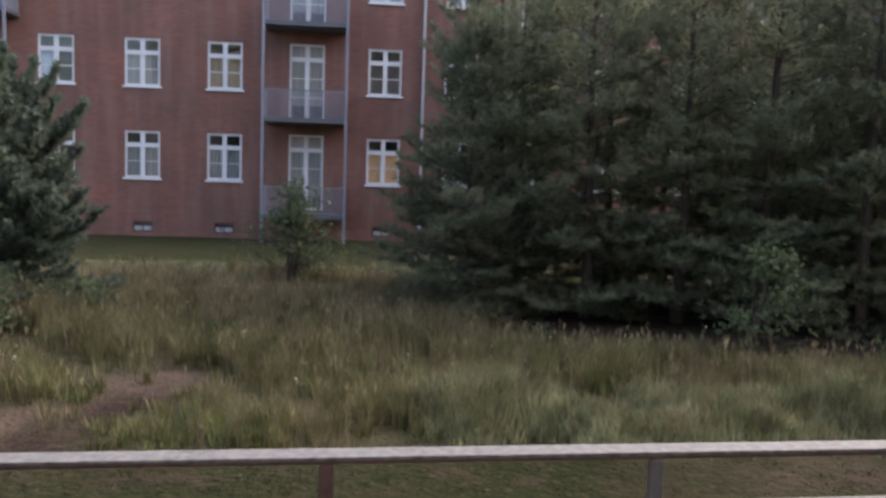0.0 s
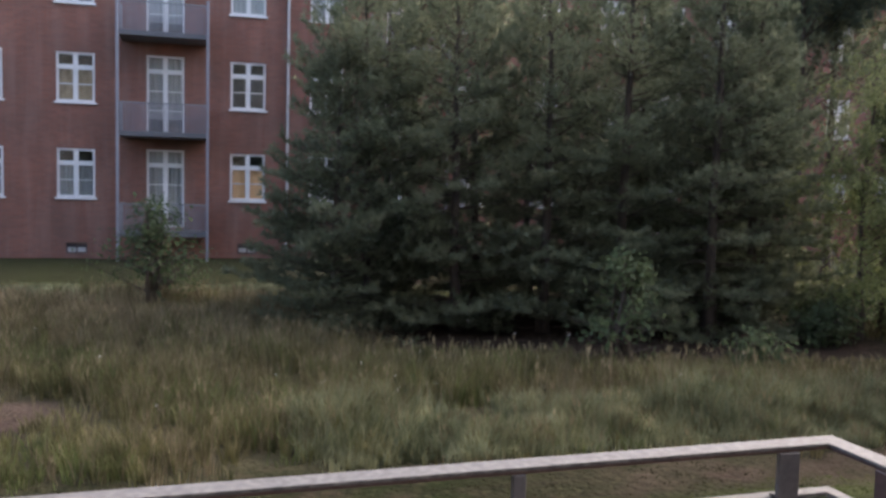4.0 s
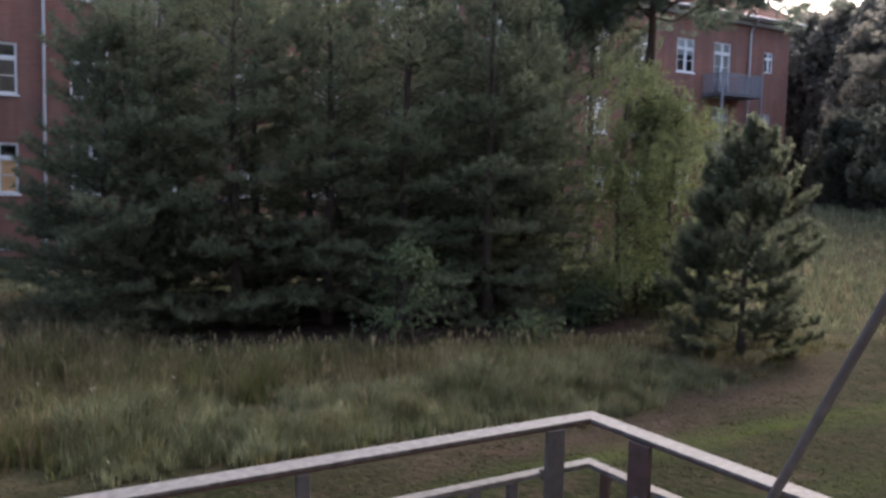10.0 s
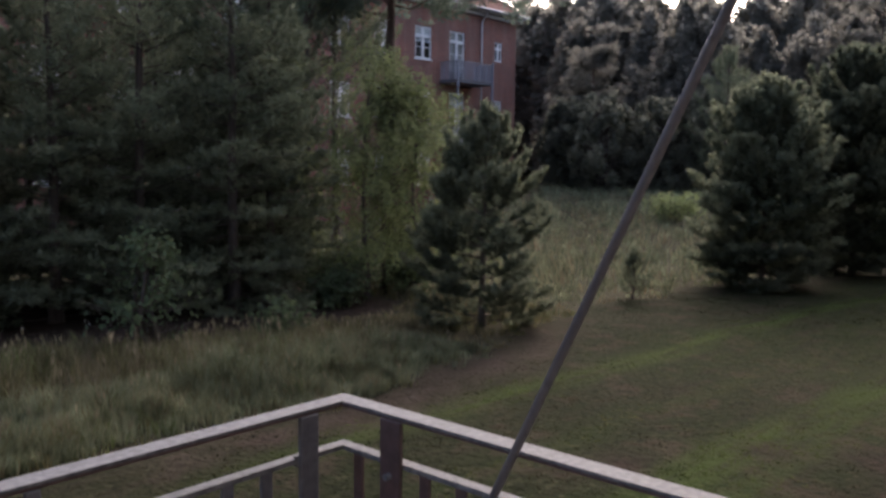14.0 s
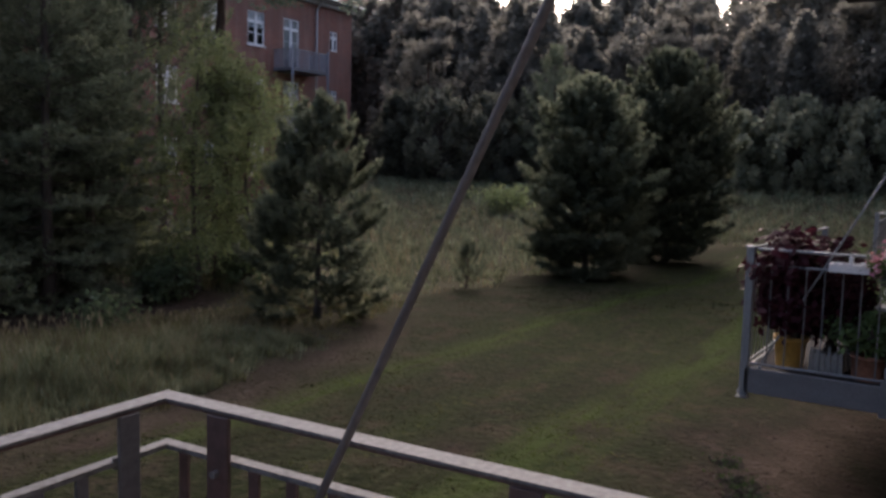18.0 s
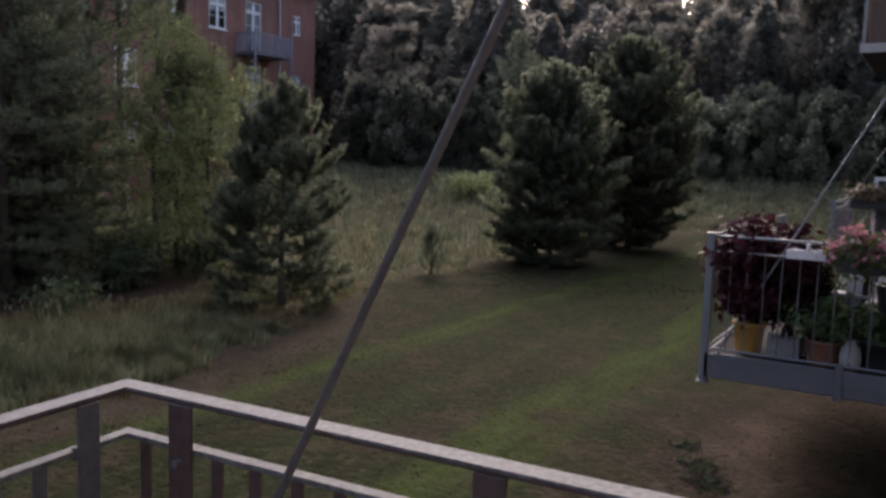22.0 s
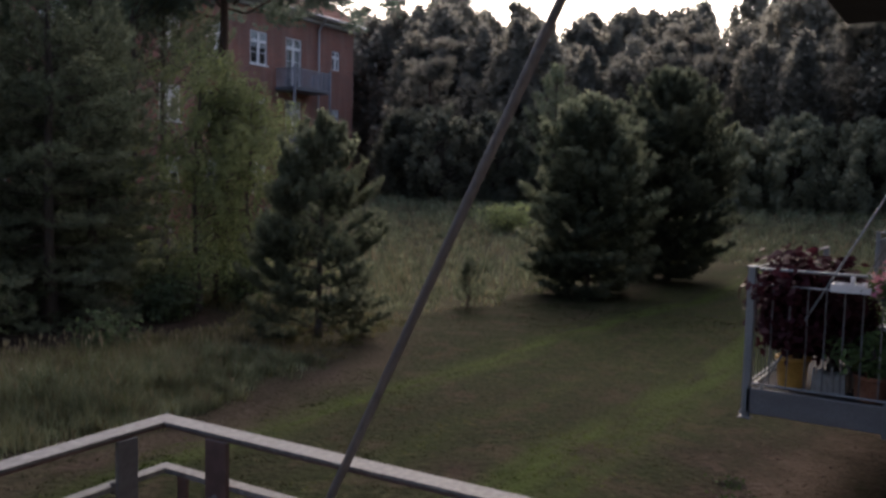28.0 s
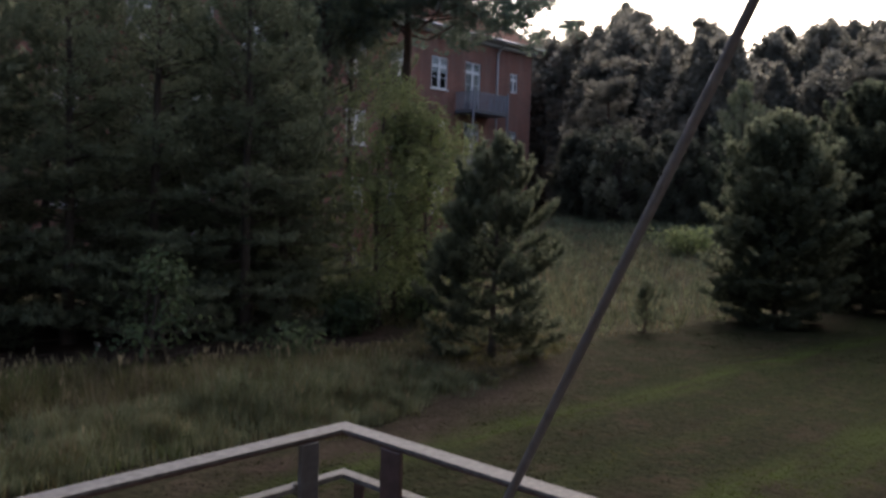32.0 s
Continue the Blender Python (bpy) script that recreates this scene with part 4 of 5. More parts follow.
for dx in (20.8, 26.0, 31.5):
    part("dormer", boxes((dx - 0.8, dx + 0.8, 0.6, 3.0, 12.0, 13.5), (dx - 0.95, dx + 0.95, 0.45, 3.2, 13.503, 13.65)), STONE, roof, "small dormer")
gut = bmesh.new()
tube(gut, (-24.4, -0.6, 11.30), (38.5, -0.6, 11.30), 0.075, seg=8)
part("gutter", gut, PIPE, building, "zinc gutter")
for x in (-10.95 - 11.6, 2.37, 15.9, 35.0):
    bm = bmesh.new()
    tube(bm, (x, -0.09, 0.0), (x, -0.09, 10.7), 0.05)
    tube(bm, (x, -0.09, 10.7), (x, -0.55, 11.22), 0.05)
    for z in (1.2, 4.2, 7.2, 10.0):
        tube(bm, (x, -0.09, z), (x, -0.09, z + 0.05), 0.065)
    part("downpipe", bm, PIPE, building, "pale zinc downpipe")

dish = thing("satellite_dish", "pale grey satellite dish on a wall bracket", "satellite dish", building.matrix_basis @ pose(24.97, -0.02, 9.8))
part("reflector", lathe([(0.02, 0.0), (0.16, 0.02), (0.27, 0.06), (0.31, 0.085), (0.312, 0.095), (0.27, 0.07), (0.16, 0.03), (0.02, 0.01)], 20), STONE, dish, m=pose(0, -0.42, 0.0, 75, 0, 25))
bm = bmesh.new()
tube(bm, (0, 0.015, 0), (0, -0.40, 0), 0.02)
part("bracket", bm, STEEL, dish)
bm = bmesh.new()
tube(bm, (0, -0.44, -0.26), (0.15, -0.80, -0.10), 0.012)
part("feed_arm", bm, STEEL, dish)
part("receiver", boxes((0.12, 0.18, -0.86, -0.78, -0.13, -0.05), bev=0.01), BLACK, dish)

BAL_D = 1.30
for x in bal_x:
    b = put("balcony", None, building, "grey-blue steel balcony with bar railings on posts", pose(x, 0, 0))
    posts = []
    for s in (-1, 1):
        bm = boxes((s * 1.37 - 0.045, s * 1.37 + 0.045, -BAL_D - 0.05, -BAL_D + 0.04, -0.1, 8.4), bev=0.008)
        part("post", bm, PANELS, b)
    for lv, z in enumerate((0.80, 4.02, 7.18)):
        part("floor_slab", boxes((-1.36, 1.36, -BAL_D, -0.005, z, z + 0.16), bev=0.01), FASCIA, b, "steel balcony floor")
        top = z + 1.08
        part("handrail", boxes((-1.36, 1.36, -BAL_D - 0.02, -BAL_D + 0.03, top - 0.04, top), (-1.36, -1.31, -BAL_D + 0.035, -0.01, top - 0.04, top), (1.31, 1.36, -BAL_D + 0.035, -0.01, top - 0.04, top), bev=0.006), STEEL, b)
        bm = bmesh.new()
        for k in range(38):
            u = -1.28 + 2.56 * k / 37
            box(bm, u - 0.013, u + 0.013, -BAL_D - 0.005, -BAL_D + 0.012, z + 0.165, top - 0.045)
        for k in range(17):
            v = -BAL_D + 0.07 + 1.15 * k / 16
            for s in (-1, 1):
                box(bm, s * 1.335 - 0.008, s * 1.335 + 0.008, v - 0.018, v + 0.018, z + 0.165, top - 0.045)
        tagged(part("bar_infill", bm, PANELS, b, "close upright grey-blue bars"), kind="stuff")

# ---------------------------------------------------------------- own house and balcony
FLOOR = 1.05
tagged(part("wall_own_house", boxes((-14, 36, -1.0, -0.6, -0.3, 13.0)), CONCRETE, None), "plain grey rendered wall of the near house", "wall", kind="structure")


def rod(parent, x, y0, z0, y1, z1, r=0.0088, material=None):
    bm = bmesh.new()
    tube(bm, (x, y0, z0), (x, y1, z1), r, seg=12)
    return part("tie_rod", bm, material or STEELDARK, parent, "slanting steel tie rod")


OWN = Matrix.Translation((1.296, 1.622, 0)) @ pose(0, 0, 0, 0, 0, 2.8) @ Matrix.Translation((-1.296, -1.622, 0))
own = thing("own_balcony", "steel balcony with a weathered zinc handrail and grey bars", "balcony", OWN)
X0, X1, YF, TOP, LOW = -1.72, 1.267, 1.593, 2.0, 1.885
SKEW = 0.012  # the front runs slightly towards the house


def front(x):
    return YF - SKEW * (X1 - x)


part("floor_slab", boxes((X0 - 0.05, X1 + 0.06, -0.6, YF + 0.05, FLOOR - 0.18, FLOOR), bev=0.01), CONCRETE, own, "concrete balcony floor")


def mitred(x0, x1, y0, yf, w, z0, z1):
    """A rail of width w round three sides, in one piece with mitred corners."""
    bm = bmesh.new()
    h = w / 2
    yl = yf - SKEW * (x1 - x0)
    out = [(x0 - h, y0), (x0 - h, yl + h), (x1 + h, yf + h), (x1 + h, y0)]
    inn = [(x0 + h, y0), (x0 + h, yl - h), (x1 - h, yf - h), (x1 - h, y0)]
    r = [[bm.verts.new((x, y, z)) for x, y in ring] for z in (z0, z1) for ring in (out, inn)]
    ob, ib, ot, it = r
    for k in range(3):
        bm.faces.new((ot[k], ot[k + 1], it[k + 1], it[k]))
        bm.faces.new((ob[k + 1], ob[k], ib[k], ib[k + 1]))
        bm.faces.new((ob[k], ob[k + 1], ot[k + 1], ot[k]))
        bm.faces.new((ib[k + 1], ib[k], it[k], it[k + 1]))
    for k in (0, 3):
        bm.faces.new((ob[k], ot[k], it[k], ib[k]))
    bmesh.ops.recalc_face_normals(bm, faces=bm.faces)
    bmesh.ops.bevel(bm, geom=[e for e in bm.edges if e.is_manifold], offset=0.0015, segments=2, affect="EDGES")
    return bm


part("handrail", mitred(X0, X1, -0.58, YF, 0.055, TOP - 0.007, TOP), RAILTOP, own, "flat weathered zinc handrail")
part("rail_edge", mitred(X0, X1, -0.58, YF, 0.053, TOP - 0.0135, TOP - 0.0073), BROWN, own, "brown painted edge bar")
part("lower_rail", mitred(X0, X1, -0.58, YF, 0.034, LOW - 0.012, LOW), RAILTOP, own)
part("bottom_rail", mitred(X0, X1, -0.58, YF, 0.034, FLOOR + 0.08, FLOOR + 0.092), STEEL, own)
px = [1.137, 0.503, -0.13, -0.75, -1.37]
for x in px:
    hw = 0.027 if x > 1 else 0.014
    part("post", boxes((x - hw, x + hw, front(x) - 0.030, front(x) - 0.018, FLOOR, TOP - 0.0137), bev=0.002), POST if x > 0 else BROWN, own)
# side posts and side bars are brown, the front bars blue-grey
py = [1.398, 0.64, -0.13]
for y in py:
    for x in (X1 - 0.030, X0 + 0.018):
        part("post", boxes((x, x + 0.012, y - 0.033, y + 0.033, FLOOR, TOP - 0.0137), bev=0.002), BROWN, own, "brown post")
for a, b in zip(px, px[1:]):
    for k in range(1, 6):
        x = a + (b - a) * k / 6
        part("bar", boxes((x - 0.015, x + 0.015, front(x) - 0.005, front(x) + 0.005, FLOOR + 0.0925, LOW - 0.0125), bev=0.0015), POST, own)
for y in (1.533, 1.312, 1.203, 1.09, 0.98, 0.87, 0.76, 0.55, 0.44, 0.33, 0.22, 0.11, 0.0):
    for x in (X1, X0):
        part("bar", boxes((x - 0.005, x + 0.005, y - 0.015, y + 0.015, FLOOR + 0.0925, LOW - 0.0125), bev=0.0015), BROWN, own)
for y in (1.398, 0.64):
    bm = bmesh.new()
    tube(bm, (X1 - 0.03, y, LOW - 0.03), (X1 - 0.045, y, LOW - 0.03), 0.009, seg=6)
    part("bolt", bm, STEEL, own)
for x in px[:3]:
    part("clamp", boxes((x - 0.032, x + 0.032, front(x) - 0.0175, front(x) - 0.0055, LOW - 0.02, LOW + 0.008), bev=0.002), RAILTOP, own)
SL = 1.92
r1 = rod(own, 1.235, 1.522, 1.0, -0.6, 1.0 + 2.122 * 1.98)
r1.matrix_basis = OWN.inverted()
rod(own, X0 + 0.05, 1.51, 1.0, -0.6, 1.0 + 2.11 * 1.98)


# ---------------------------------------------------------------- the row of balconies along the near house
def row_balcony(x, yf, zb, w=3.6, label="galvanised steel balcony with thin upright bars", fascia=0.20, height=1.14):
    """A hung balcony: channel fascia, corner posts with feet, two thin top rails, round bars and its tie rods."""
    b = thing("balcony", label, "balcony", pose(x, 0, zb), "balconies along the house")
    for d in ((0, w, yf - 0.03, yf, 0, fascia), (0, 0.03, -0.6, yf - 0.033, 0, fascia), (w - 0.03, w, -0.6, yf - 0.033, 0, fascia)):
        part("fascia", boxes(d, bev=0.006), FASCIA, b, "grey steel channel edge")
    part("deck", boxes((0.033, w - 0.033, -0.6, yf - 0.033, fascia - 0.08, fascia - 0.01)), WOOD, b, "grey boarded deck")
    for cx in (0.03, w - 0.10):
        part("post", boxes((cx - 0.03, cx + 0.028, yf - 0.03, yf + 0.03, -0.03, height), bev=0.006), STEEL, b, "square galvanised corner post")
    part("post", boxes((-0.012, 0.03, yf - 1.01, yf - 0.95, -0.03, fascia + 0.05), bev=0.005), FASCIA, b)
    bm = bmesh.new()
    tube(bm, (0.02, yf + 0.04, -0.01), (0.02, yf - 0.12, 0.22), 0.014, seg=6)
    part("brace", bm, STEEL, b)
    for z, r in ((height - 0.01, 0.012), (height - 0.13, 0.009)):
        bm = bmesh.new()
        tube(bm, (0.02, yf - 0.05, z), (0.02, -0.59, z), r, seg=8)
        tube(bm, (0.065, yf - 0.01, z), (w - 0.135, yf - 0.01, z), r, seg=8)
        part("rail", bm, STEEL, b, "thin round steel rail")
    bm = bmesh.new()
    tube(bm, (0.02, yf - 0.035, fascia + 0.035), (0.02, -0.59, fascia + 0.035), 0.009, seg=8)
    tube(bm, (0.065, yf - 0.01, fascia + 0.035), (w - 0.135, yf - 0.01, fascia + 0.035), 0.009, seg=8)
    part("bottom_rail", bm, STEEL, b)
    part("cap", boxes((-0.01, 0.068, yf - 0.04, yf + 0.04, height + 0.002, height + 0.012), bev=0.003), STEEL, b)
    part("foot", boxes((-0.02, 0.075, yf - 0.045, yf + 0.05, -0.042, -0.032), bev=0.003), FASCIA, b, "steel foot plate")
    y = yf - 0.16
    while y > -0.55:
        bm = bmesh.new()
        tube(bm, (0.02, y, fascia + 0.02), (0.02, y, height - 0.125), 0.0055, seg=6)
        part("bar", bm, BARGREY, b)
        y -= 0.125
    for k in range(1, 26):
        bm = bmesh.new()
        xx = 0.07 + (w - 0.2) * k / 26
        tube(bm, (xx, yf - 0.01, fascia - 0.01), (xx, yf - 0.01, height - 0.125), 0.0055, seg=6)
        part("bar", bm, BARGREY, b)
    rod(b, 0.10, yf - 0.05, 0.12, -0.6, 0.12 + (yf + 0.55) * SL, 0.008, STEEL)
    rod(b, w - 0.16, yf - 0.05, 0.12, -0.6, 0.12 + (yf + 0.55) * SL, 0.0075)
    return b


row_balcony(6.65, 1.49, 0.86)
row_balcony(14.9, 1.45, 0.86)
row_balcony(23.15, 1.35, 0.95)
row_balcony(31.4, 1.25, 1.1)


def upper_balcony(x, yf, zb, w, screen):
    b = thing("upper_balcony", "upper balcony with a pale edge and reed screening" if screen else "upper balcony with a dark underside", "balcony", pose(x, 0, zb), "balconies along the house")
    part("slab", boxes((0, w, -0.6, yf, 0, 0.14), bev=0.012), WOOD, b, "dark underside of the slab")
    part("edge_trim", boxes((-0.02, -0.003, -0.6, yf, 0.02, 0.16), (-0.02, w, yf + 0.003, yf + 0.02, 0.02, 0.16)), STONE, b, "pale edge trim")
    for cx in (0.02, w - 0.06):
        part("post", boxes((cx - 0.02, cx + 0.03, yf - 0.05, yf - 0.003, 0.143, 1.15), bev=0.004), STEEL, b)
    part("handrail", boxes((0, w, yf - 0.05, yf - 0.005, 1.153, 1.19), (0, 0.04, -0.6, yf - 0.053, 1.153, 1.19), bev=0.005), STEEL, b)
    for k in range(14):
        y0 = -0.55 + (yf + 0.45) * k / 14
        part("reed_panel" if screen else "bar", boxes((0.01, 0.025, y0, y0 + ((yf + 0.45) / 14 - 0.001 if screen else 0.02), 0.18, 1.14)), REED if screen else STEEL, b)
    for k in range(20):
        x0 = 0.08 + (w - 0.2) * k / 20
        part("reed_panel" if screen else "bar", boxes((x0, x0 + ((w - 0.2) / 20 - 0.001 if screen else 0.02), yf - 0.04, yf - 0.025, 0.18, 1.14)), REED if screen else STEEL, b)
    return b


upper_balcony(6.5, 1.30, 4.27, 2.75, False)
upper_balcony(14.6, 1.21, 4.30, 2.75, True)
upper_balcony(23.15, 1.03, 4.75, 2.75, False)
upper_balcony(31.4, 0.70, 4.45, 2.75, False)
upper_balcony(-1.75, 1.50, 4.27, 3.05, False)


def glazed_door(x, z):
    """A balcony door set against the house wall: white frame, dark pane, handle."""
    t = thing("glazed_door", "white-framed glazed balcony door with a dark pane", "door", pose(x, -0.598, z), "balcony doors")
    part("frame", boxes((0, 0.08, 0, 0.07, 0, 2.1), (0.92, 1.0, 0, 0.07, 0, 2.1), (0.082, 0.918, 0, 0.07, 2.02, 2.1), (0.082, 0.918, 0, 0.07, 0, 0.12), bev=0.004), WHITE, t)
    part("pane", boxes((0.083, 0.917, 0.02, 0.04, 0.122, 2.018)), DARKGLASS, t, "dark glass pane")
    part("handle", boxes((0.86, 0.885, 0.072, 0.10, 0.95, 1.08), bev=0.004), STEEL, t)


for x in (7.5, 15.75, 24.0, 32.2):
    glazed_door(x, 0.86 + 0.19 if x < 20 else 0.95 + 0.19 if x < 30 else 1.1 + 0.19)


# ---------------------------------------------------------------- things on the neighbour's balcony
DECK = 0.86 + 0.19


def pot(name, label, x, y, z, r, h, material, flare=0.8):
    t = thing(name, label, "plant pot", pose(x, y, z))
    part("body", lathe([(r * flare, 0), (r * flare * 1.02, h * 0.05), (r * 0.97, h * 0.85), (r * 1.06, h * 0.86), (r * 1.06, h), (r * 0.92, h), (r * 0.9, h * 0.9)]), material, t)
    part("soil", lathe([(r * 0.86, h * 0.84), (r * 0.86, h * 0.89)]), BARK, t)
    return t


def plant(name, label, seed, x, y, z, h, r, material, n, size, category="plant", stems=3, flat=0.3, cl=0.6):
    return leafy(name, label, seed, h, r, material, (x, y, z), stem=0.15, n=n, size=size, limbs=6, clump=cl, category=category, low=0.1, stems=stems, flat=flat)


pot("yellow_pot", "glazed yellow plant pot on the balcony deck", 6.99, 1.22, DECK, 0.125, 0.24, YELLOW)
plant("purple_shrub", "dense dark purple-leaved shrub in a yellow pot", 41, 7.07, 1.20, DECK + 0.2, 0.92, 0.27, LEAF_RED, 4800, 0.04)
picket = thing("picket_planter", "grey picket-sided planter box on the deck", "planter", pose(6.86, 0.94, DECK))
part("trough", boxes((0.016, 0.2, -0.12, 0.12, 0.0, 0.15), bev=0.006), CONCRETE, picket)
for k, hk in enumerate((0.20, 0.17, 0.21, 0.16, 0.19, 0.20)):
    bm = boxes((0, 0.014, -0.125 + k * 0.042, -0.090 + k * 0.042, 0, hk), bev=0.002)
    for q in bm.verts:
        if q.co.z > hk - 0.01:
            q.co.y += (-0.1075 + k * 0.042 - q.co.y) * 0.6
    part("picket", bm, CONCRETE, picket)
plant("purple_shrub", "dark purple shrub trailing over the rail", 42, 7.09, 0.93, DECK + 0.14, 0.86, 0.24, LEAF_RED, 3800, 0.04)
pot("terracotta_pot", "wide ribbed terracotta pot with herbs", 6.88, 0.64, DECK, 0.13, 0.19, TERRA, 0.9)
vase = thing("pale_vase", "pale grey bulbous vase at the balcony edge", "vase", pose(6.74, 0.45, DECK))
part("body", lathe([(0.045, 0), (0.07, 0.04), (0.078, 0.10), (0.066, 0.17), (0.042, 0.215), (0.046, 0.235), (0.036, 0.235), (0.03, 0.2)]), CONCRETE, vase)
plant("green_herbs", "low green herbs in a terracotta pot", 43, 6.9, 0.62, DECK + 0.16, 0.30, 0.2, LEAF_MID, 1100, 0.03)
pot("black_tub", "black plastic tub with a green plant", 6.9, 0.28, DECK, 0.15, 0.24, BLACK)
plant("green_plant", "leafy green plant in a black tub", 44, 6.9, 0.28, DECK + 0.2, 0.28, 0.2, LEAF_MID, 1200, 0.03)
pot("yellow_pot", "large glazed yellow pot by the house wall", 6.9, -0.10, DECK, 0.16, 0.27, YELLOW)
plant("tall_plant", "tall dark green plant in a yellow pot", 45, 6.9, -0.10, DECK + 0.22, 0.72, 0.25, LEAF_OAK, 1200, 0.035)
pot("grey_pot", "pale grey pot on the deck", 7.3, 0.75, DECK, 0.14, 0.26, CONCRETE)
plant("green_plant", "bushy green plant behind the rail", 46, 7.4, 0.75, DECK + 0.2, 0.45, 0.25, LEAF_OAK, 700, 0.035)


def window_box(label, x, y0, y1, z, material, h=0.12, d=0.15):
    t = thing("flower_box", label, "flower box", pose(x, 0, z))
    part("trough", boxes((0, 0.012, y0, y1, 0, h), (d - 0.012, d, y0, y1, 0, h), (0.0125, d - 0.0125, y0, y0 + 0.012, 0, h), (0.0125, d - 0.0125, y1 - 0.012, y1, 0, h), (0.0125, d - 0.0125, y0 + 0.0125, y1 - 0.0125, 0, 0.012)), material, t)
    part("soil", boxes((0.0127, d - 0.0127, y0 + 0.0127, y1 - 0.0127, 0.0125, h - 0.02)), BARK, t)
    return t


window_box("white plastic flower box hung on the railing", 6.56, 0.62, 0.92, 1.87, WHITE, 0.06)
window_box("dark flower box full of pink blossom", 6.54, -0.5, 0.58, 1.80, BLACK)
for k, (yy, hh, rr) in enumerate(((0.70, 0.06, 0.022), (0.78, 0.10, 0.018), (0.86, 0.05, 0.026))):
    t = thing("white_cup", "small white ornament in the flower box", "ornament", pose(6.635, yy, 1.885))
    part("body", lathe([(rr * 0.7, 0), (rr, hh * 0.4), (rr * 0.8, hh * 0.8), (rr * 0.9, hh), (rr * 0.6, hh)], 10), WHITE, t)
hp = thing("hanging_pot", "dark plastic pot hung beneath the pink flowers", "plant pot", pose(6.80, 0.20, 1.50))
part("body", lathe([(0.08, 0), (0.10, 0.02), (0.125, 0.20), (0.13, 0.22), (0.11, 0.22), (0.10, 0.18)], 16), BLACK, hp)
for k in (-1, 1):
    bm = bmesh.new()
    tube(bm, (0, 0.12 * k, 0.21), (-0.12, 0.12 * k, 0.44), 0.004, seg=6)
    part("hanger", bm, STEEL, hp)
op = thing("ochre_pot", "small ochre pot hung on the inner rail", "plant pot", pose(6.80, -0.03, 1.52))
part("body", lathe([(0.05, 0), (0.06, 0.02), (0.08, 0.15), (0.085, 0.17), (0.07, 0.17)], 14), OLIVE, op)
bm = bmesh.new()
tube(bm, (0, 0, 0.165), (-0.12, 0, 0.42), 0.004, seg=6)
part("hanger", bm, STEEL, op)


def blossom(seed, y0, y1, z, n, label, material, size):
    rg = np.random.default_rng(seed)
    t = thing("flowering_plant", label, "flowers")
    c = np.stack([rg.uniform(6.50, 6.72, 40), rg.uniform(y0, y1, 40), z + rg.uniform(-0.06, 0.16, 40)], 1)
    a = c.copy()
    a[:, 0], a[:, 2] = 6.61, z - 0.05
    v, f = sticks(a, c, np.full(40, 0.003), np.full(40, 0.002))
    put("stem_work", mesh_np("stem_work", v, f, LEAF_MID, 4), t)
    p = c[rg.integers(0, 40, n)] + rg.normal(0, 0.035, (n, 3))
    v, f = leaves(rg, p, size, 0.6)
    put("blossom", mesh_np("blossom", v, f, material), t, "pink blossom")
    p = c[rg.integers(0, 40, n)] + rg.normal(0, 0.05, (n, 3)) - np.array([0, 0, 0.07])
    v, f = leaves(rg, p, size * 1.1, 0.4)
    put("foliage", mesh_np("foliage", v, f, LEAF_MID), t)


blossom(51, 0.30, 0.60, 1.95, 500, "pink flowering plant in the railing box", PETAL, 0.026)
blossom(52, 0.00, 0.32, 1.95, 500, "pink flowering plant with coral blooms in the railing box", PETAL, 0.028)
blossom(53, -0.42, 0.02, 1.95, 600, "pink flowering plant by the wall", PETAL, 0.026)


def garden_chair(x, y, z, turn, material, label):
    t = thing("balcony_chair", label, "chair", pose(x, y, z, 0, 0, turn))
    part("seat", boxes((-0.23, 0.23, -0.22, 0.22, 0.42, 0.45), bev=0.01), material, t)
    part("backrest", boxes((-0.23, 0.23, 0.20, 0.235, 0.4525, 0.92), bev=0.012), material, t)
    for sx in (-1, 1):
        for sy in (-1, 1):
            bm = bmesh.new()
            tube(bm, (sx * 0.2, sy * 0.19, 0.42), (sx * 0.22, sy * 0.21, 0.0), 0.014, seg=8)
            part("leg", bm, material, t)
    return t


garden_chair(7.6, 0.45, DECK, -90, WHITE, "white plastic balcony chair")
garden_chair(15.9, 0.5, DECK, -100, BLACK, "dark balcony chair on the far balcony")
wb = thing("white_board", "white painted board leaning behind the pots", "board", pose(7.25, 0.48, DECK))
part("board", boxes((0, 0.02, -0.09, 0.09, 0, 0.92), bev=0.004), WHITE, wb)
wb = thing("folding_rack", "grey plastic rack shelf between the plants", "shelf", pose(7.05, 0.62, DECK))
part("shelf", boxes((0, 0.22, -0.25, 0.2, 0.50, 0.53), bev=0.004), STEEL, wb)
for sx, sy in ((0.01, -0.24), (0.01, 0.18), (0.2, -0.24), (0.2, 0.18)):
    part("leg", boxes((sx, sx + 0.015, sy, sy + 0.015, 0, 0.4995)), STEEL, wb)
part_t = thing("small_table", "dark grey wooden balcony table", "table", pose(7.35, 0.15, DECK))
part("tabletop", boxes((-0.3, 0.3, -0.3, 0.3, 0.70, 0.73), bev=0.008), WOOD, part_t)
for sx in (-1, 1):
    for sy in (-1, 1):
        part("leg", boxes((sx * 0.26 - 0.02, sx * 0.26 + 0.02, sy * 0.26 - 0.02, sy * 0.26 + 0.02, 0, 0.699)), WOOD, part_t)
window_box("dark flower box on the far balcony railing", 14.82, 0.1, 1.2, 1.90, BLACK, 0.16)
plant("green_plant", "low brownish plants in the far railing box", 47, 14.9, 0.9, 2.03, 0.14, 0.3, DRYLEAF, 700, 0.04)
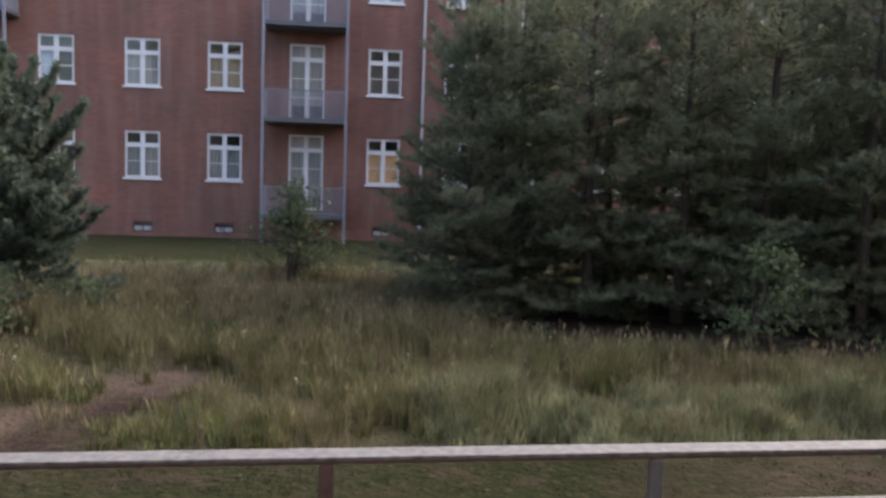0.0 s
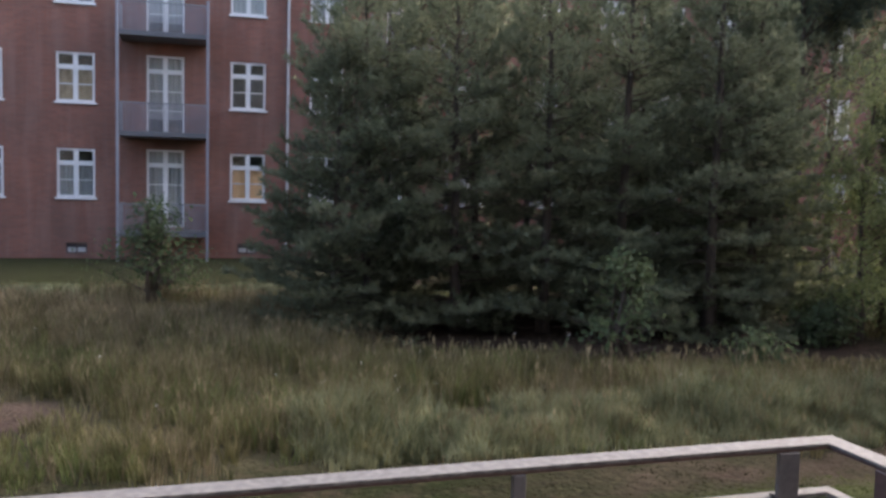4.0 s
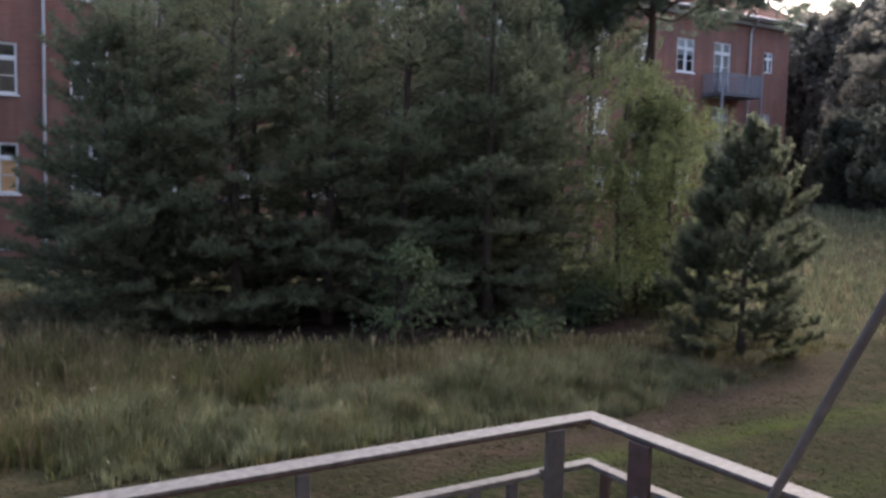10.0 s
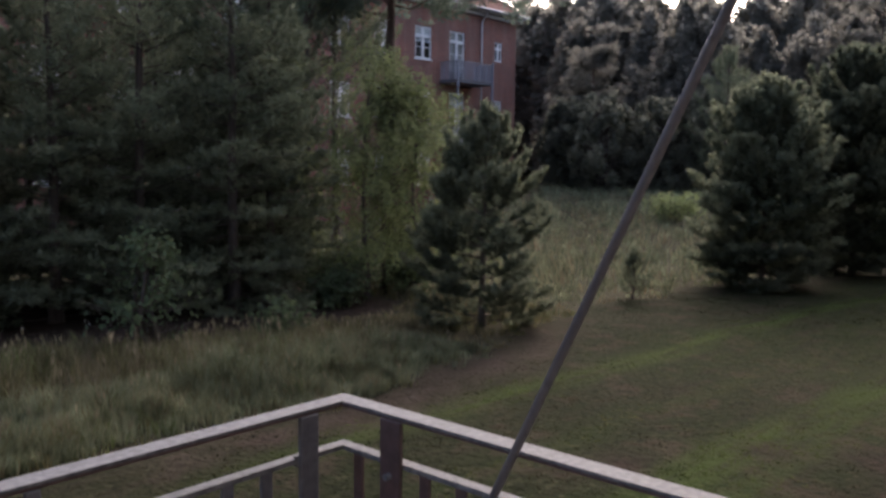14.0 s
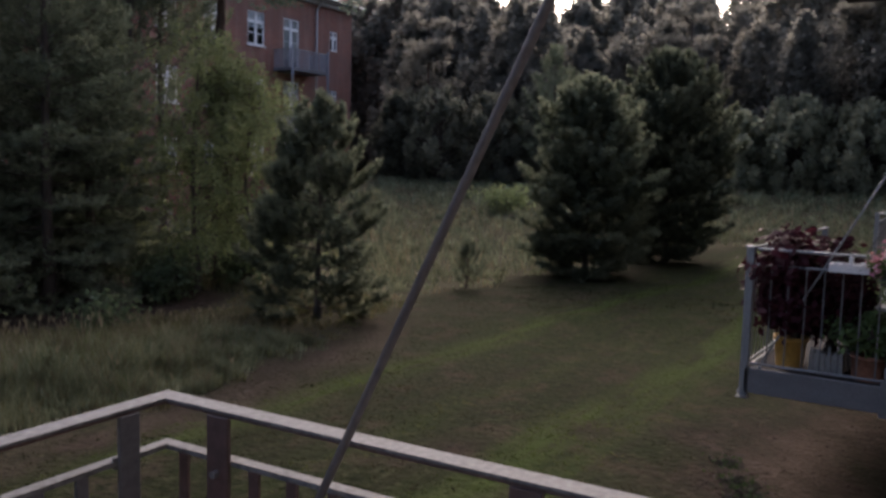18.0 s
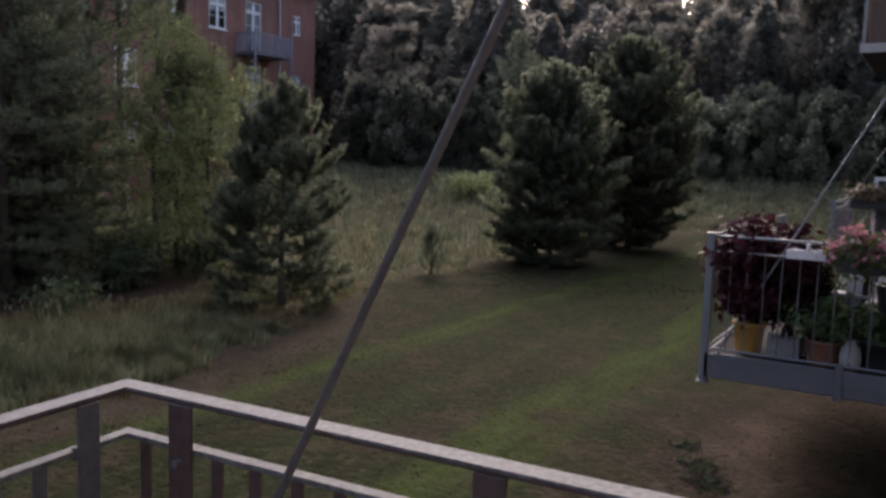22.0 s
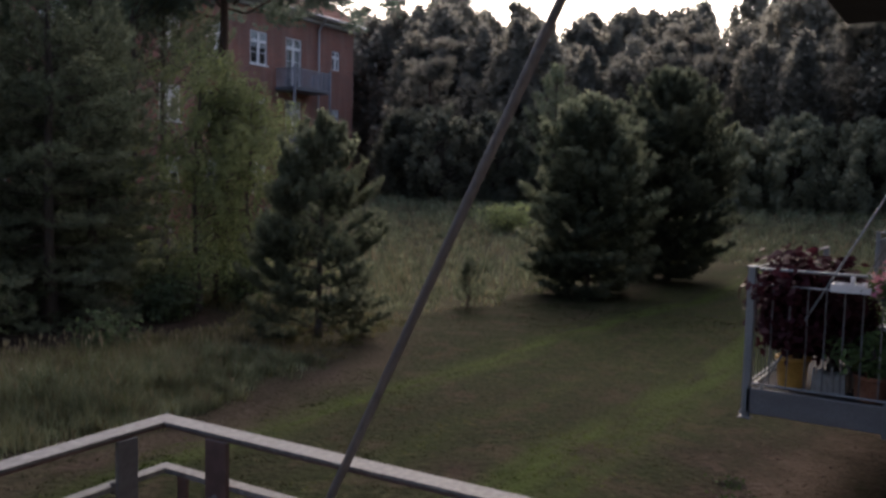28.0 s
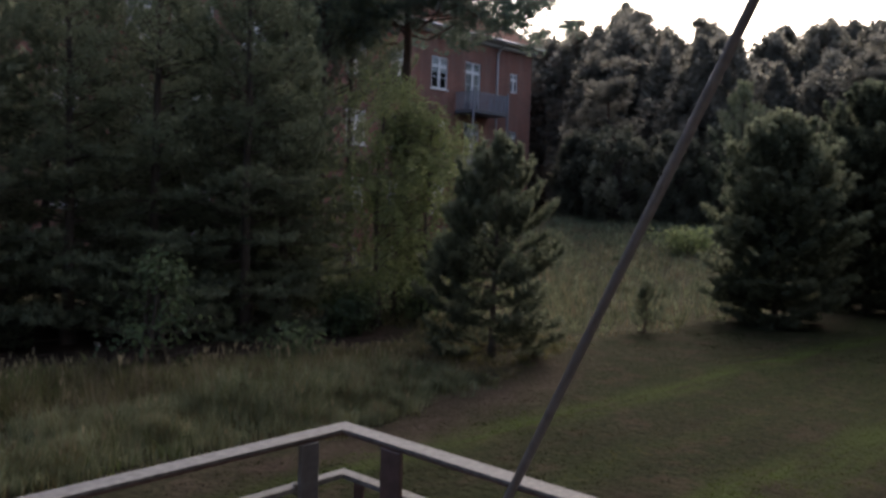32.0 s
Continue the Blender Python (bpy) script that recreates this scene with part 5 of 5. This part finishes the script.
plant("green_plant", "low withered plants in the far railing box", 48, 14.9, 0.4, 2.03, 0.16, 0.3, DRYLEAF, 700, 0.04)
cb = thing("storage_box", "dark storage box with a white frame on the far balcony", "box", pose(15.4, 0.62, DECK))
part("body", boxes((-0.25, 0.25, -0.35, 0.25, 0, 1.32), bev=0.01), BLACK, cb)
part("frame", boxes((-0.275, -0.253, 0.22, 0.28, 0, 1.36), (-0.275, -0.253, -0.38, 0.217, 1.30, 1.36)), WHITE, cb, "white frame")


# ---------------------------------------------------------------- trees
def gz(x, y):
    return float(terrain(x, y)) - 0.03


LONE = ((0, 0.86), (0.1, 1.0), (0.3, 1.0), (0.5, 0.80), (0.72, 0.50), (0.9, 0.20), (1, 0.03))
FULL = ((0, 0.80), (0.12, 1.0), (0.4, 0.96), (0.65, 0.74), (0.85, 0.44), (1, 0.10))
GROUP = ((0, 0.92), (0.15, 1.0), (0.4, 0.84), (0.65, 0.56), (0.85, 0.28), (1, 0.05))
PAIR = ((0, 0.62), (0.1, 0.86), (0.3, 1.0), (0.6, 0.80), (0.85, 0.40), (1, 0.05))
BUSHY = ((0, 0.85), (0.35, 1.0), (0.7, 0.8), (1, 0.35))
pine("young_pine", "bushy blue-green young pine at the meadow edge", 1, 3.7, 1.75, NEEDLE_DEEP, (-6.3, 14.0, gz(-6.3, 14.0)), FULL, k=24, z0=0.10, whorl=0.28, crowd=0.3, rise=-6, inner=0.2, nl=0.11, nw=0.040, step=0.14)
leafy("sapling", "slender green sapling standing in the grass", 2, 2.5, 1.75, LEAF_OAK, (-1.86, 17.9, gz(-1.86, 18.0)), n=1700, size=0.055, limbs=16, low=0.03, stem=0.10, category="young tree", stems=4, taper=1.5, clump=0.2)
cluster = [(1.50, 14.5, 5.2, 1.95), (11.9, 17.4, 8.3, 1.7), (9.35, 14.0, 7.4, 1.8), (8.9, 17.3, 7.9, 2.0), (11.0, 17.0, 7.4, 1.9), (6.4, 18.2, 8.0, 2.0), (2.25, 15.04, 6.9, 2.60), (3.74, 14.60, 7.44, 2.25), (2.85, 17.18, 7.63, 1.96), (5.34, 14.33, 7.72, 1.96), (4.72, 16.73, 7.81, 1.96), (6.76, 14.15, 8.28, 2.16), (8.19, 13.44, 8.00, 1.96), (7.03, 16.55, 8.09, 2.06), (9.17, 15.13, 7.44, 1.86), (8.81, 17.44, 7.72, 1.96)]
for i, (x, y, h, r) in enumerate(cluster):
    thick = x > 7.5
    pine("dark_pine", "tall dark green pine in the dense group", 20 + i, h - 0.35, r * 0.83, NEEDLE_DARK, (x, y, gz(x, y)), GROUP, z0=0.12, whorl=0.36, crowd=0.25, rise=-6, top_rise=40, curl=14, inner=0.30, gap=0.14, step=0.2, twig=0.15, side=0.45, k=15 if thick else 14, shoot=0.18, nl=0.12, nw=0.034 if thick else 0.030, group="pines in the dense group", bend=0.3)
for i, (x, y, h, r) in enumerate(((13.6, 18.4, 9.2, 2.0), (15.3, 19.4, 9.0, 1.9))):
    pine("dark_pine", "tall loose-crowned pine behind the willow", 45 + i, h, r, NEEDLE_DARK, (x, y, gz(x, y)), FULL, z0=3.4, whorl=0.45, rise=15, top_rise=50, inner=0.4, gap=0.2, step=0.22, twig=0.17, k=14, shoot=0.2, nl=0.13, nw=0.030, group="pines in the dense group", bend=0.3)
leafy("oak_bush", "young oak bush with dark green leaves in the grass", 3, 1.9, 1.2, LEAF_OAK, (5.56, 11.25, gz(5.56, 11.25)), n=1050, size=0.05, limbs=8, low=0.03, stem=0.05, category="bush", stems=4, taper=1.1, clump=0.15)
leafy("low_bush", "low green bush at the foot of the pines", 5, 0.6, 0.5, LEAF_OAK, (7.35, 10.6, gz(7.3, 10.6)), n=600, size=0.05, limbs=7, low=0.05, stem=0.05, category="bush", stems=3)
for i, (x, y, h, r) in enumerate(((10.7, 13.4, 0.9, 0.8), (12.2, 13.0, 0.7, 0.7), (9.9, 12.6, 0.7, 0.6), (12.9, 14.2, 1.2, 0.9))):
    leafy("undergrowth", "dark green scrub beneath the willow", 140 + i, h, r, LEAF_OAK, (x, y, gz(x, y)), n=1500, size=0.05, limbs=9, low=0.05, stem=0.05, category="bush", stems=4, clump=0.4, group="scrub beneath the willow")
arching_tree("willow", "light green young willow with an open yellowish crown", 6, 5.5, (11.7, 12.9, gz(11.7, 12.9)), LEAF_LIGHT, ((-0.75, 0.0, 5.2, 1.35), (0.5, -0.1, 4.5, 1.45), (0.1, 0.5, 4.8, 1.3)))
pine("young_pine", "blue-green young pine standing alone by the lawn", 31, 3.42, 1.26, NEEDLE_BLUE, (10.25, 9.12, gz(10.2, 9.1)), LONE, z0=0.20, whorl=0.36, crowd=0.15, rise=-6, top_rise=55, curl=34, inner=0.34, gap=0.03, k=27, nl=0.095, nw=0.030, step=0.13, twig=0.09, side=0.55)
pine("seedling_pine", "tiny pine seedling in the rough grass", 8, 0.85, 0.33, NEEDLE_BLUE, (15.05, 9.2, gz(15.0, 9.2)), LONE, k=18, nl=0.07, nw=0.018, whorl=0.2, z0=0.10, rise=25, shoot=0.12, category="young tree")
pine("pine", "broad green pine at the lawn's edge", 9, 4.4, 1.72, NEEDLE_BLUE, (18.75, 8.05, gz(18.7, 8)), PAIR, z0=0.12, whorl=0.33, crowd=0.3, rise=-4, top_rise=52, curl=30, inner=0.12, gap=0.03, k=23, nl=0.12, nw=0.045, side=0.6)
pine("pine", "tall broad pine behind the lawn", 12, 5.4, 2.0, NEEDLE_BLUE, (22.7, 7.4, gz(22.7, 7.4)), PAIR, z0=0.12, whorl=0.35, crowd=0.3, rise=-4, top_rise=52, curl=30, inner=0.12, gap=0.03, k=21, nl=0.13, nw=0.050, side=0.6, step=0.2)
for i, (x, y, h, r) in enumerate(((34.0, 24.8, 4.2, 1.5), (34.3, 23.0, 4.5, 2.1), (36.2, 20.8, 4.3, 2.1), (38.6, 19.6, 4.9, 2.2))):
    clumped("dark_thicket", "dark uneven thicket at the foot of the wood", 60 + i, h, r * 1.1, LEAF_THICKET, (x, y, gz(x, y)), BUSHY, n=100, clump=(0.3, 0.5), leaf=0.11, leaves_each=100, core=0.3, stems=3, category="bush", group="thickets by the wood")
pine("pine", "dark conical pine in front of the wood", 65, 6.6, 2.0, NEEDLE_DARK, (36.8, 17.8, gz(36.8, 17.8)), GROUP, k=10, nl=0.2, nw=0.04, whorl=0.5, step=0.3, twig=0.25, shoot=0.25, inner=0.3)
leafy("yellow_bush", "low yellow-green bush in the rough grass", 66, 0.8, 1.2, LEAF_LIGHT, (28.8, 15.9, gz(28.8, 15.9)), n=1500, size=0.07, limbs=8, low=0.05, stem=0.05, stems=4, category="bush")
for i, (x, y, h, r) in enumerate(((40.6, 10.4, 3.7, 1.9), (41.4, 7.6, 4.2, 2.1), (41.8, 4.7, 4.0, 2.2), (42.2, 1.9, 4.3, 2.2), (43.5, -1.2, 4.0, 2.2))):
    clumped("hazel", "pale green shrub in front of the wood", 70 + i, h, r * 1.15, LEAF_HAZEL, (x, y, gz(x, y)), BUSHY, n=120, clump=(0.32, 0.48), leaf=0.12, leaves_each=100, core=0.45, stems=4, category="bush", group="shrubs before the wood")
scots_pine("scots_pine", "tall ruddy-stemmed pine before the brick building", 83, 12.8, 4.6, (16.05, 17.85, gz(16.1, 17.8)), clear=0.56, boughs=24, pads=26, k=12, nl=0.18, nw=0.030, mat_n=NEEDLE_DEEP, hanging=((7.6, -0.75, 4.4), (7.3, -0.5, 3.8), (7.9, -0.95, 4.2), (7.7, -0.7, 3.2), (7.0, 2.3, 2.8), (7.5, 2.0, 3.2), (7.2, 2.7, 2.6)))
scots_pine("scots_pine", "tall dark pine rising behind the dense group", 81, 12.0, 3.4, (4.4, 22.2, gz(4.4, 22.2)), clear=0.5)

# the wood behind the meadow, rising behind its edge
def wood_kinds(seed, leaf, place):
    ks = []
    for i, (line, n, r) in enumerate(WOOD_FORMS):
        x, y = place[0] + i * 3.5, place[1] - 6 * i
        ks.append(clumped("wood_tree", "tall tree of the dusky wood", seed + i, 10.5, r, LEAF_HAZED_FOREST, (x, y, gz(x, y)), line, n=int(n * 1.7), clump=(0.55, 1.1), leaf=leaf, leaves_each=100, core=0.3, bark=PALEBARK, group="trees of the wood"))
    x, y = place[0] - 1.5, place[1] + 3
    ks.append(scots_pine("wood_pine", "tall pine of the dusky wood", seed + 6, 11.5, 3.0, (x, y, gz(x, y)), clear=0.35, group="trees of the wood", boughs=22, pads=8, k=5, nl=0.32, nw=0.08, mat_n=LEAF_HAZED_FOREST))
    return ks


WOOD_FORMS = ((((0, 0.75), (0.3, 1), (0.7, 0.85), (0.9, 0.5), (1, 0.15)), 90, 2.9), (((0, 0.9), (0.4, 1), (0.75, 0.6), (1, 0.08)), 85, 2.6), (((0, 0.6), (0.5, 1), (0.85, 0.75), (1, 0.2)), 90, 3.0))
near_kinds = wood_kinds(90, 0.16, (49, 2))
far_kinds = wood_kinds(190, 0.18, (60, 4))
rw = np.random.default_rng(31)


def skyline(az):
    """Height of the tree line in degrees: a tall group beside the building, a dip, then rising towards the house."""
    return math.tan(radians(float(np.interp(az, (45, 51, 54, 56.5, 59.5, 62, 66, 72, 77, 82, 100), (11.4, 11.4, 12.3, 13.5, 12.2, 11.9, 11.9, 12.4, 13.2, 15.6, 16.0)))))


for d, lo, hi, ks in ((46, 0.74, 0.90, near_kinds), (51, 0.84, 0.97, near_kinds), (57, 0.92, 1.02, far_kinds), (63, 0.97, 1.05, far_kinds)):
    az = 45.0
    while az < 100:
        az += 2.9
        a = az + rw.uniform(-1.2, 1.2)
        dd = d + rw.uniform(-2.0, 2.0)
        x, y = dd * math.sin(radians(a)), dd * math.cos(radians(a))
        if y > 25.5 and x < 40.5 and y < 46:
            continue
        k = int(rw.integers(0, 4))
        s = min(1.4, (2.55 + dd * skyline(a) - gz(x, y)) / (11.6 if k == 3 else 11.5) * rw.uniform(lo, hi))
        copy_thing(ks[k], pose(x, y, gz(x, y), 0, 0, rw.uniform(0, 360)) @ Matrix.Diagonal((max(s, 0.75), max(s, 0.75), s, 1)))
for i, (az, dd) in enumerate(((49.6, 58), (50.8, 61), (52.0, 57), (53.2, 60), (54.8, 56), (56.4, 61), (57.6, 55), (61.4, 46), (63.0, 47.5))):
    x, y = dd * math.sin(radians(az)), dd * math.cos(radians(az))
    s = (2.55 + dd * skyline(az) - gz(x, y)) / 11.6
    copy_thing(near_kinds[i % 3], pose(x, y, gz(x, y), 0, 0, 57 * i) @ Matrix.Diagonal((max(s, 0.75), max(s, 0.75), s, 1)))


# ---------------------------------------------------------------- grass
def scatter(rg, n, x0, x1, y0, y1, keep):
    x, y = rg.uniform(x0, x1, n), rg.uniform(y0, y1, n)
    ok = rg.uniform(0, 1, n) < keep(x, y)
    return x[ok], y[ok]


def low_rough(x, y):
    """The rough is shorter round the lone pine and on two trodden, dried-out patches."""
    near = 1 - 0.6 * sstep(6.5, 10.0, x) * (1 - sstep(13, 17, x))
    worn = sum(np.exp(-(((x - a) / 0.7) ** 2 + ((y - b) / 0.5) ** 2)) for a, b in ((0.4, 8.9), (-2.2, 11.2), (2.6, 8.3)))
    edge = 0.4 + 0.6 * sstep(-0.1, 1.1, y - lawn_edge(x))
    hollow = np.exp(-(((x + 2.75) / 0.95) ** 4 + ((y - 8.9) / 1.3) ** 4))
    return near * edge * (1 - 0.5 * np.clip(worn, 0, 1)) * (1 - 0.5 * hollow) * (1 - 0.5 * sstep(-2.6, -0.2, y - canopy_edge(x)) * sstep(1.0, 3.0, x) * (1 - sstep(10, 12, x)))


def tall_keep(x, y):
    clump = 0.55 + 0.45 * wob(x, y, 1.3)
    clump = clump * (1 - beneath_pines(x, y))
    return np.clip(cover_meadow(x, y) * (1 - 1.1 * cover_dirt_shade(x, y)) * (1 - 1.4 * cover_sand(x, y)) * clump, 0.0, 1)


def grass_sheet(name, label, seed, n, area, keep, h, w, material, bend=0.7, hvar=0.35, tuft=14, spread=0.06):
    rg = np.random.default_rng(seed)
    cx, cy = scatter(rg, n // tuft, *area, keep)
    m = len(cx) * tuft
    turn, off = rg.uniform(0, 6.28, m), np.abs(rg.normal(0, spread, m))
    x, y = np.repeat(cx, tuft) + np.cos(turn) * off, np.repeat(cy, tuft) + np.sin(turn) * off
    hh = h * rg.uniform(1 - hvar, 1 + hvar, m) * np.repeat(rg.uniform(0.6, 1.25, len(cx)), tuft) * (0.85 + 0.2 * wob(x, y, 0.9)) * low_rough(x, y)
    v, f = blades(rg, x, y, terrain(x, y), hh, w * rg.uniform(0.7, 1.3, m), bend, turn + rg.normal(0, 0.5, m))
    return tagged(put(name, mesh_np(name, v, f, material)), label, "grass", kind="stuff")


grass_sheet("tall_grass", "knee-high green meadow grass", 101, 130000, (-9, 12.5, 6.9, 14.5), tall_keep, 0.42, 0.015, GRASS)
grass_sheet("dry_grass", "dry straw-coloured grass stalks in the meadow", 102, 60000, (-9, 12.5, 7.0, 15.5), tall_keep, 0.5, 0.010, STRAW, 0.5)
grass_sheet("green_tufts", "fresh green tufts among the dry grass", 110, 42000, (-8, 7, 7.0, 12.5), lambda x, y: tall_keep(x, y) * np.clip(0.5 + 0.9 * wob(x + 3, y - 2, 0.8), 0, 1), 0.40, 0.014, TUFT, 0.7, 0.35, 20, 0.09)
grass_sheet("far_meadow_grass", "rough grass on the rise before the wood", 103, 20000, (12, 42, 1.5, 27), tall_keep, 0.36, 0.030, STRAW, 0.7, 0.35, 6, 0.12)
grass_sheet("far_green_grass", "green tufts on the rise before the wood", 104, 90000, (12, 42, 1.5, 27), tall_keep, 0.32, 0.032, LEAF_BROAD, 0.7, 0.35, 6, 0.12)
grass_sheet("back_straw", "pale dry grass at the far side of the meadow", 111, 46000, (-12, 3, 12.5, 19.5), tall_keep, 0.40, 0.022, STRAW, 0.6, 0.35, 8, 0.1)
grass_sheet("back_meadow_grass", "thin grass beneath the trees", 105, 40000, (-14, 12, 14, 20), tall_keep, 0.36, 0.018, GRASS)
grass_sheet("back_lawn_grass", "short green grass before the brick building", 112, 80000, (-16, 6, 17.6, 21.2), lambda x, y: sstep(17.6, 19.0, y) * (1 - beneath_pines(x, y)), 0.10, 0.026, LEAF_BROAD, 1.0, 0.5, 6, 0.08)
grass_sheet("stripe_grass", "greener grass in the mower bands of the lawn", 109, 150000, (3, 22, 2.0, 9.5), lambda x, y: np.clip(cover_stripe(x, y), 0, 1), 0.045, 0.010, TURF_GREEN, 1.2, 0.5, 6, 0.04)
grass_sheet("lawn_grass", "short trodden grass of the lawn", 106, 115000, (-4, 17, 2.0, 9.5), lambda x, y: (1 - cover_meadow(x, y)) * (1 - 0.85 * np.clip(cover_stripe(x, y), 0, 1)) * (1 - 0.9 * cover_dirt_shade(x, y)) * np.clip(0.45 + 0.35 * wob(x, y, 2.0) + 0.3 * wob(y, x, 4.7), 0.06, 1), 0.045, 0.009, TURF, 1.2, 0.5, 6, 0.04)
grass_sheet("broad_grass", "broad pale grey-green grass along the lawn", 108, 60000, (0.5, 9.0, 7.2, 8.9), tall_keep, 0.40, 0.014, LEAF_BROAD, 0.6)
rs = np.random.default_rng(107)
x, y = scatter(rs, 2200, -9, 12, 7.3, 14, tall_keep)
z, hh = terrain(x, y), rs.uniform(0.45, 0.75, len(x)) * low_rough(x, y)
lean = rs.normal(0, 0.06, (len(x), 2))
a, b = np.stack([x, y, z], 1), np.stack([x + lean[:, 0], y + lean[:, 1], z + hh], 1)
v, f = sticks(a, b, np.full(len(x), 0.0025), np.full(len(x), 0.0015))
tagged(put("seed_stalks", mesh_np("seed_stalks", v, f, STRAW, 4)), "thin dry seed stalks above the meadow", "grass", kind="stuff")
v, f = needles(rs, b - np.array([0, 0, 0.08]), np.tile([0, 0, 1.0], (len(b), 1)), 6, 0.10, 0.010, 0.22)
tagged(put("seed_heads", mesh_np("seed_heads", v, f, STRAW)), "feathery dry seed heads above the meadow", "grass", kind="stuff")
x, y = scatter(rs, 90, -8, 8, 8, 13, tall_keep)
c = np.stack([x, y, terrain(x, y) + rs.uniform(0.35, 0.6, len(x))], 1)
v, f = leaves(rs, np.repeat(c, 7, 0) + rs.normal(0, 0.012, (len(c) * 7, 3)), 0.008, 0.8)
tagged(put("white_flowers", mesh_np("white_flowers", v, f, PETALW)), "scattered small white meadow flowers", "flowers", kind="stuff")
for i, (x, y, h, r) in enumerate(((-5.6, 11.8, 0.95, 0.7), (-6.6, 12.6, 1.0, 0.8), (-4.6, 12.9, 0.7, 0.5), (-5.2, 10.2, 0.7, 0.5))):
    leafy("weed_clump", "green clump of tall weeds in the meadow", 120 + i, h, r, LEAF_OAK, (x, y, gz(x, y)), n=1400, size=0.04, limbs=10, low=0.05, stem=0.05, stems=5, category="weeds", group="weed clumps")

for i, (x, y, h, r) in enumerate(((6.82, 1.46, 0.06, 0.16), (6.98, 1.62, 0.045, 0.14), (6.66, 1.38, 0.045, 0.15), (7.35, 1.75, 0.035, 0.12))):
    leafy("soil_weed", "low green weeds growing on the bare soil", 130 + i, h, r, LEAF_WEED, (x, y, gz(x, y)), n=170, size=0.017, limbs=7, low=0.02, stem=0.05, stems=4, clump=0.5, category="weeds", group="weeds on the soil")

# crumbled clods on the bare soil by the house
rc = np.random.default_rng(140)
x, y = scatter(rc, 3800, 4.8, 12.0, 0.2, 3.0, lambda x, y: cover_dirt_shade(x, y) ** 1.5)
r = rc.uniform(0.005, 0.016, len(x)) * rc.uniform(0.4, 1.2, len(x))
six = np.array([(1, 0, 0), (-1, 0, 0), (0, 1, 0), (0, -1, 0), (0, 0, 1), (0, 0, -1)], float)
v = (np.stack([x, y, terrain(x, y) + r * 0.2], 1)[:, None, :] + six[None] * np.array([1.3, 1.3, 0.5]) * r[:, None, None] * rc.uniform(0.6, 1.3, (len(x), 6, 1))).reshape(-1, 3)
oct8 = np.array([(0, 2, 4), (2, 1, 4), (1, 3, 4), (3, 0, 4), (2, 0, 5), (1, 2, 5), (3, 1, 5), (0, 3, 5)])
f = (np.arange(len(x))[:, None, None] * 6 + oct8[None]).reshape(-1, 3)
tagged(put("soil_clods", mesh_np("soil_clods", v, f, CLOD)), "crumbled dark brown soil clods", "soil", kind="stuff")
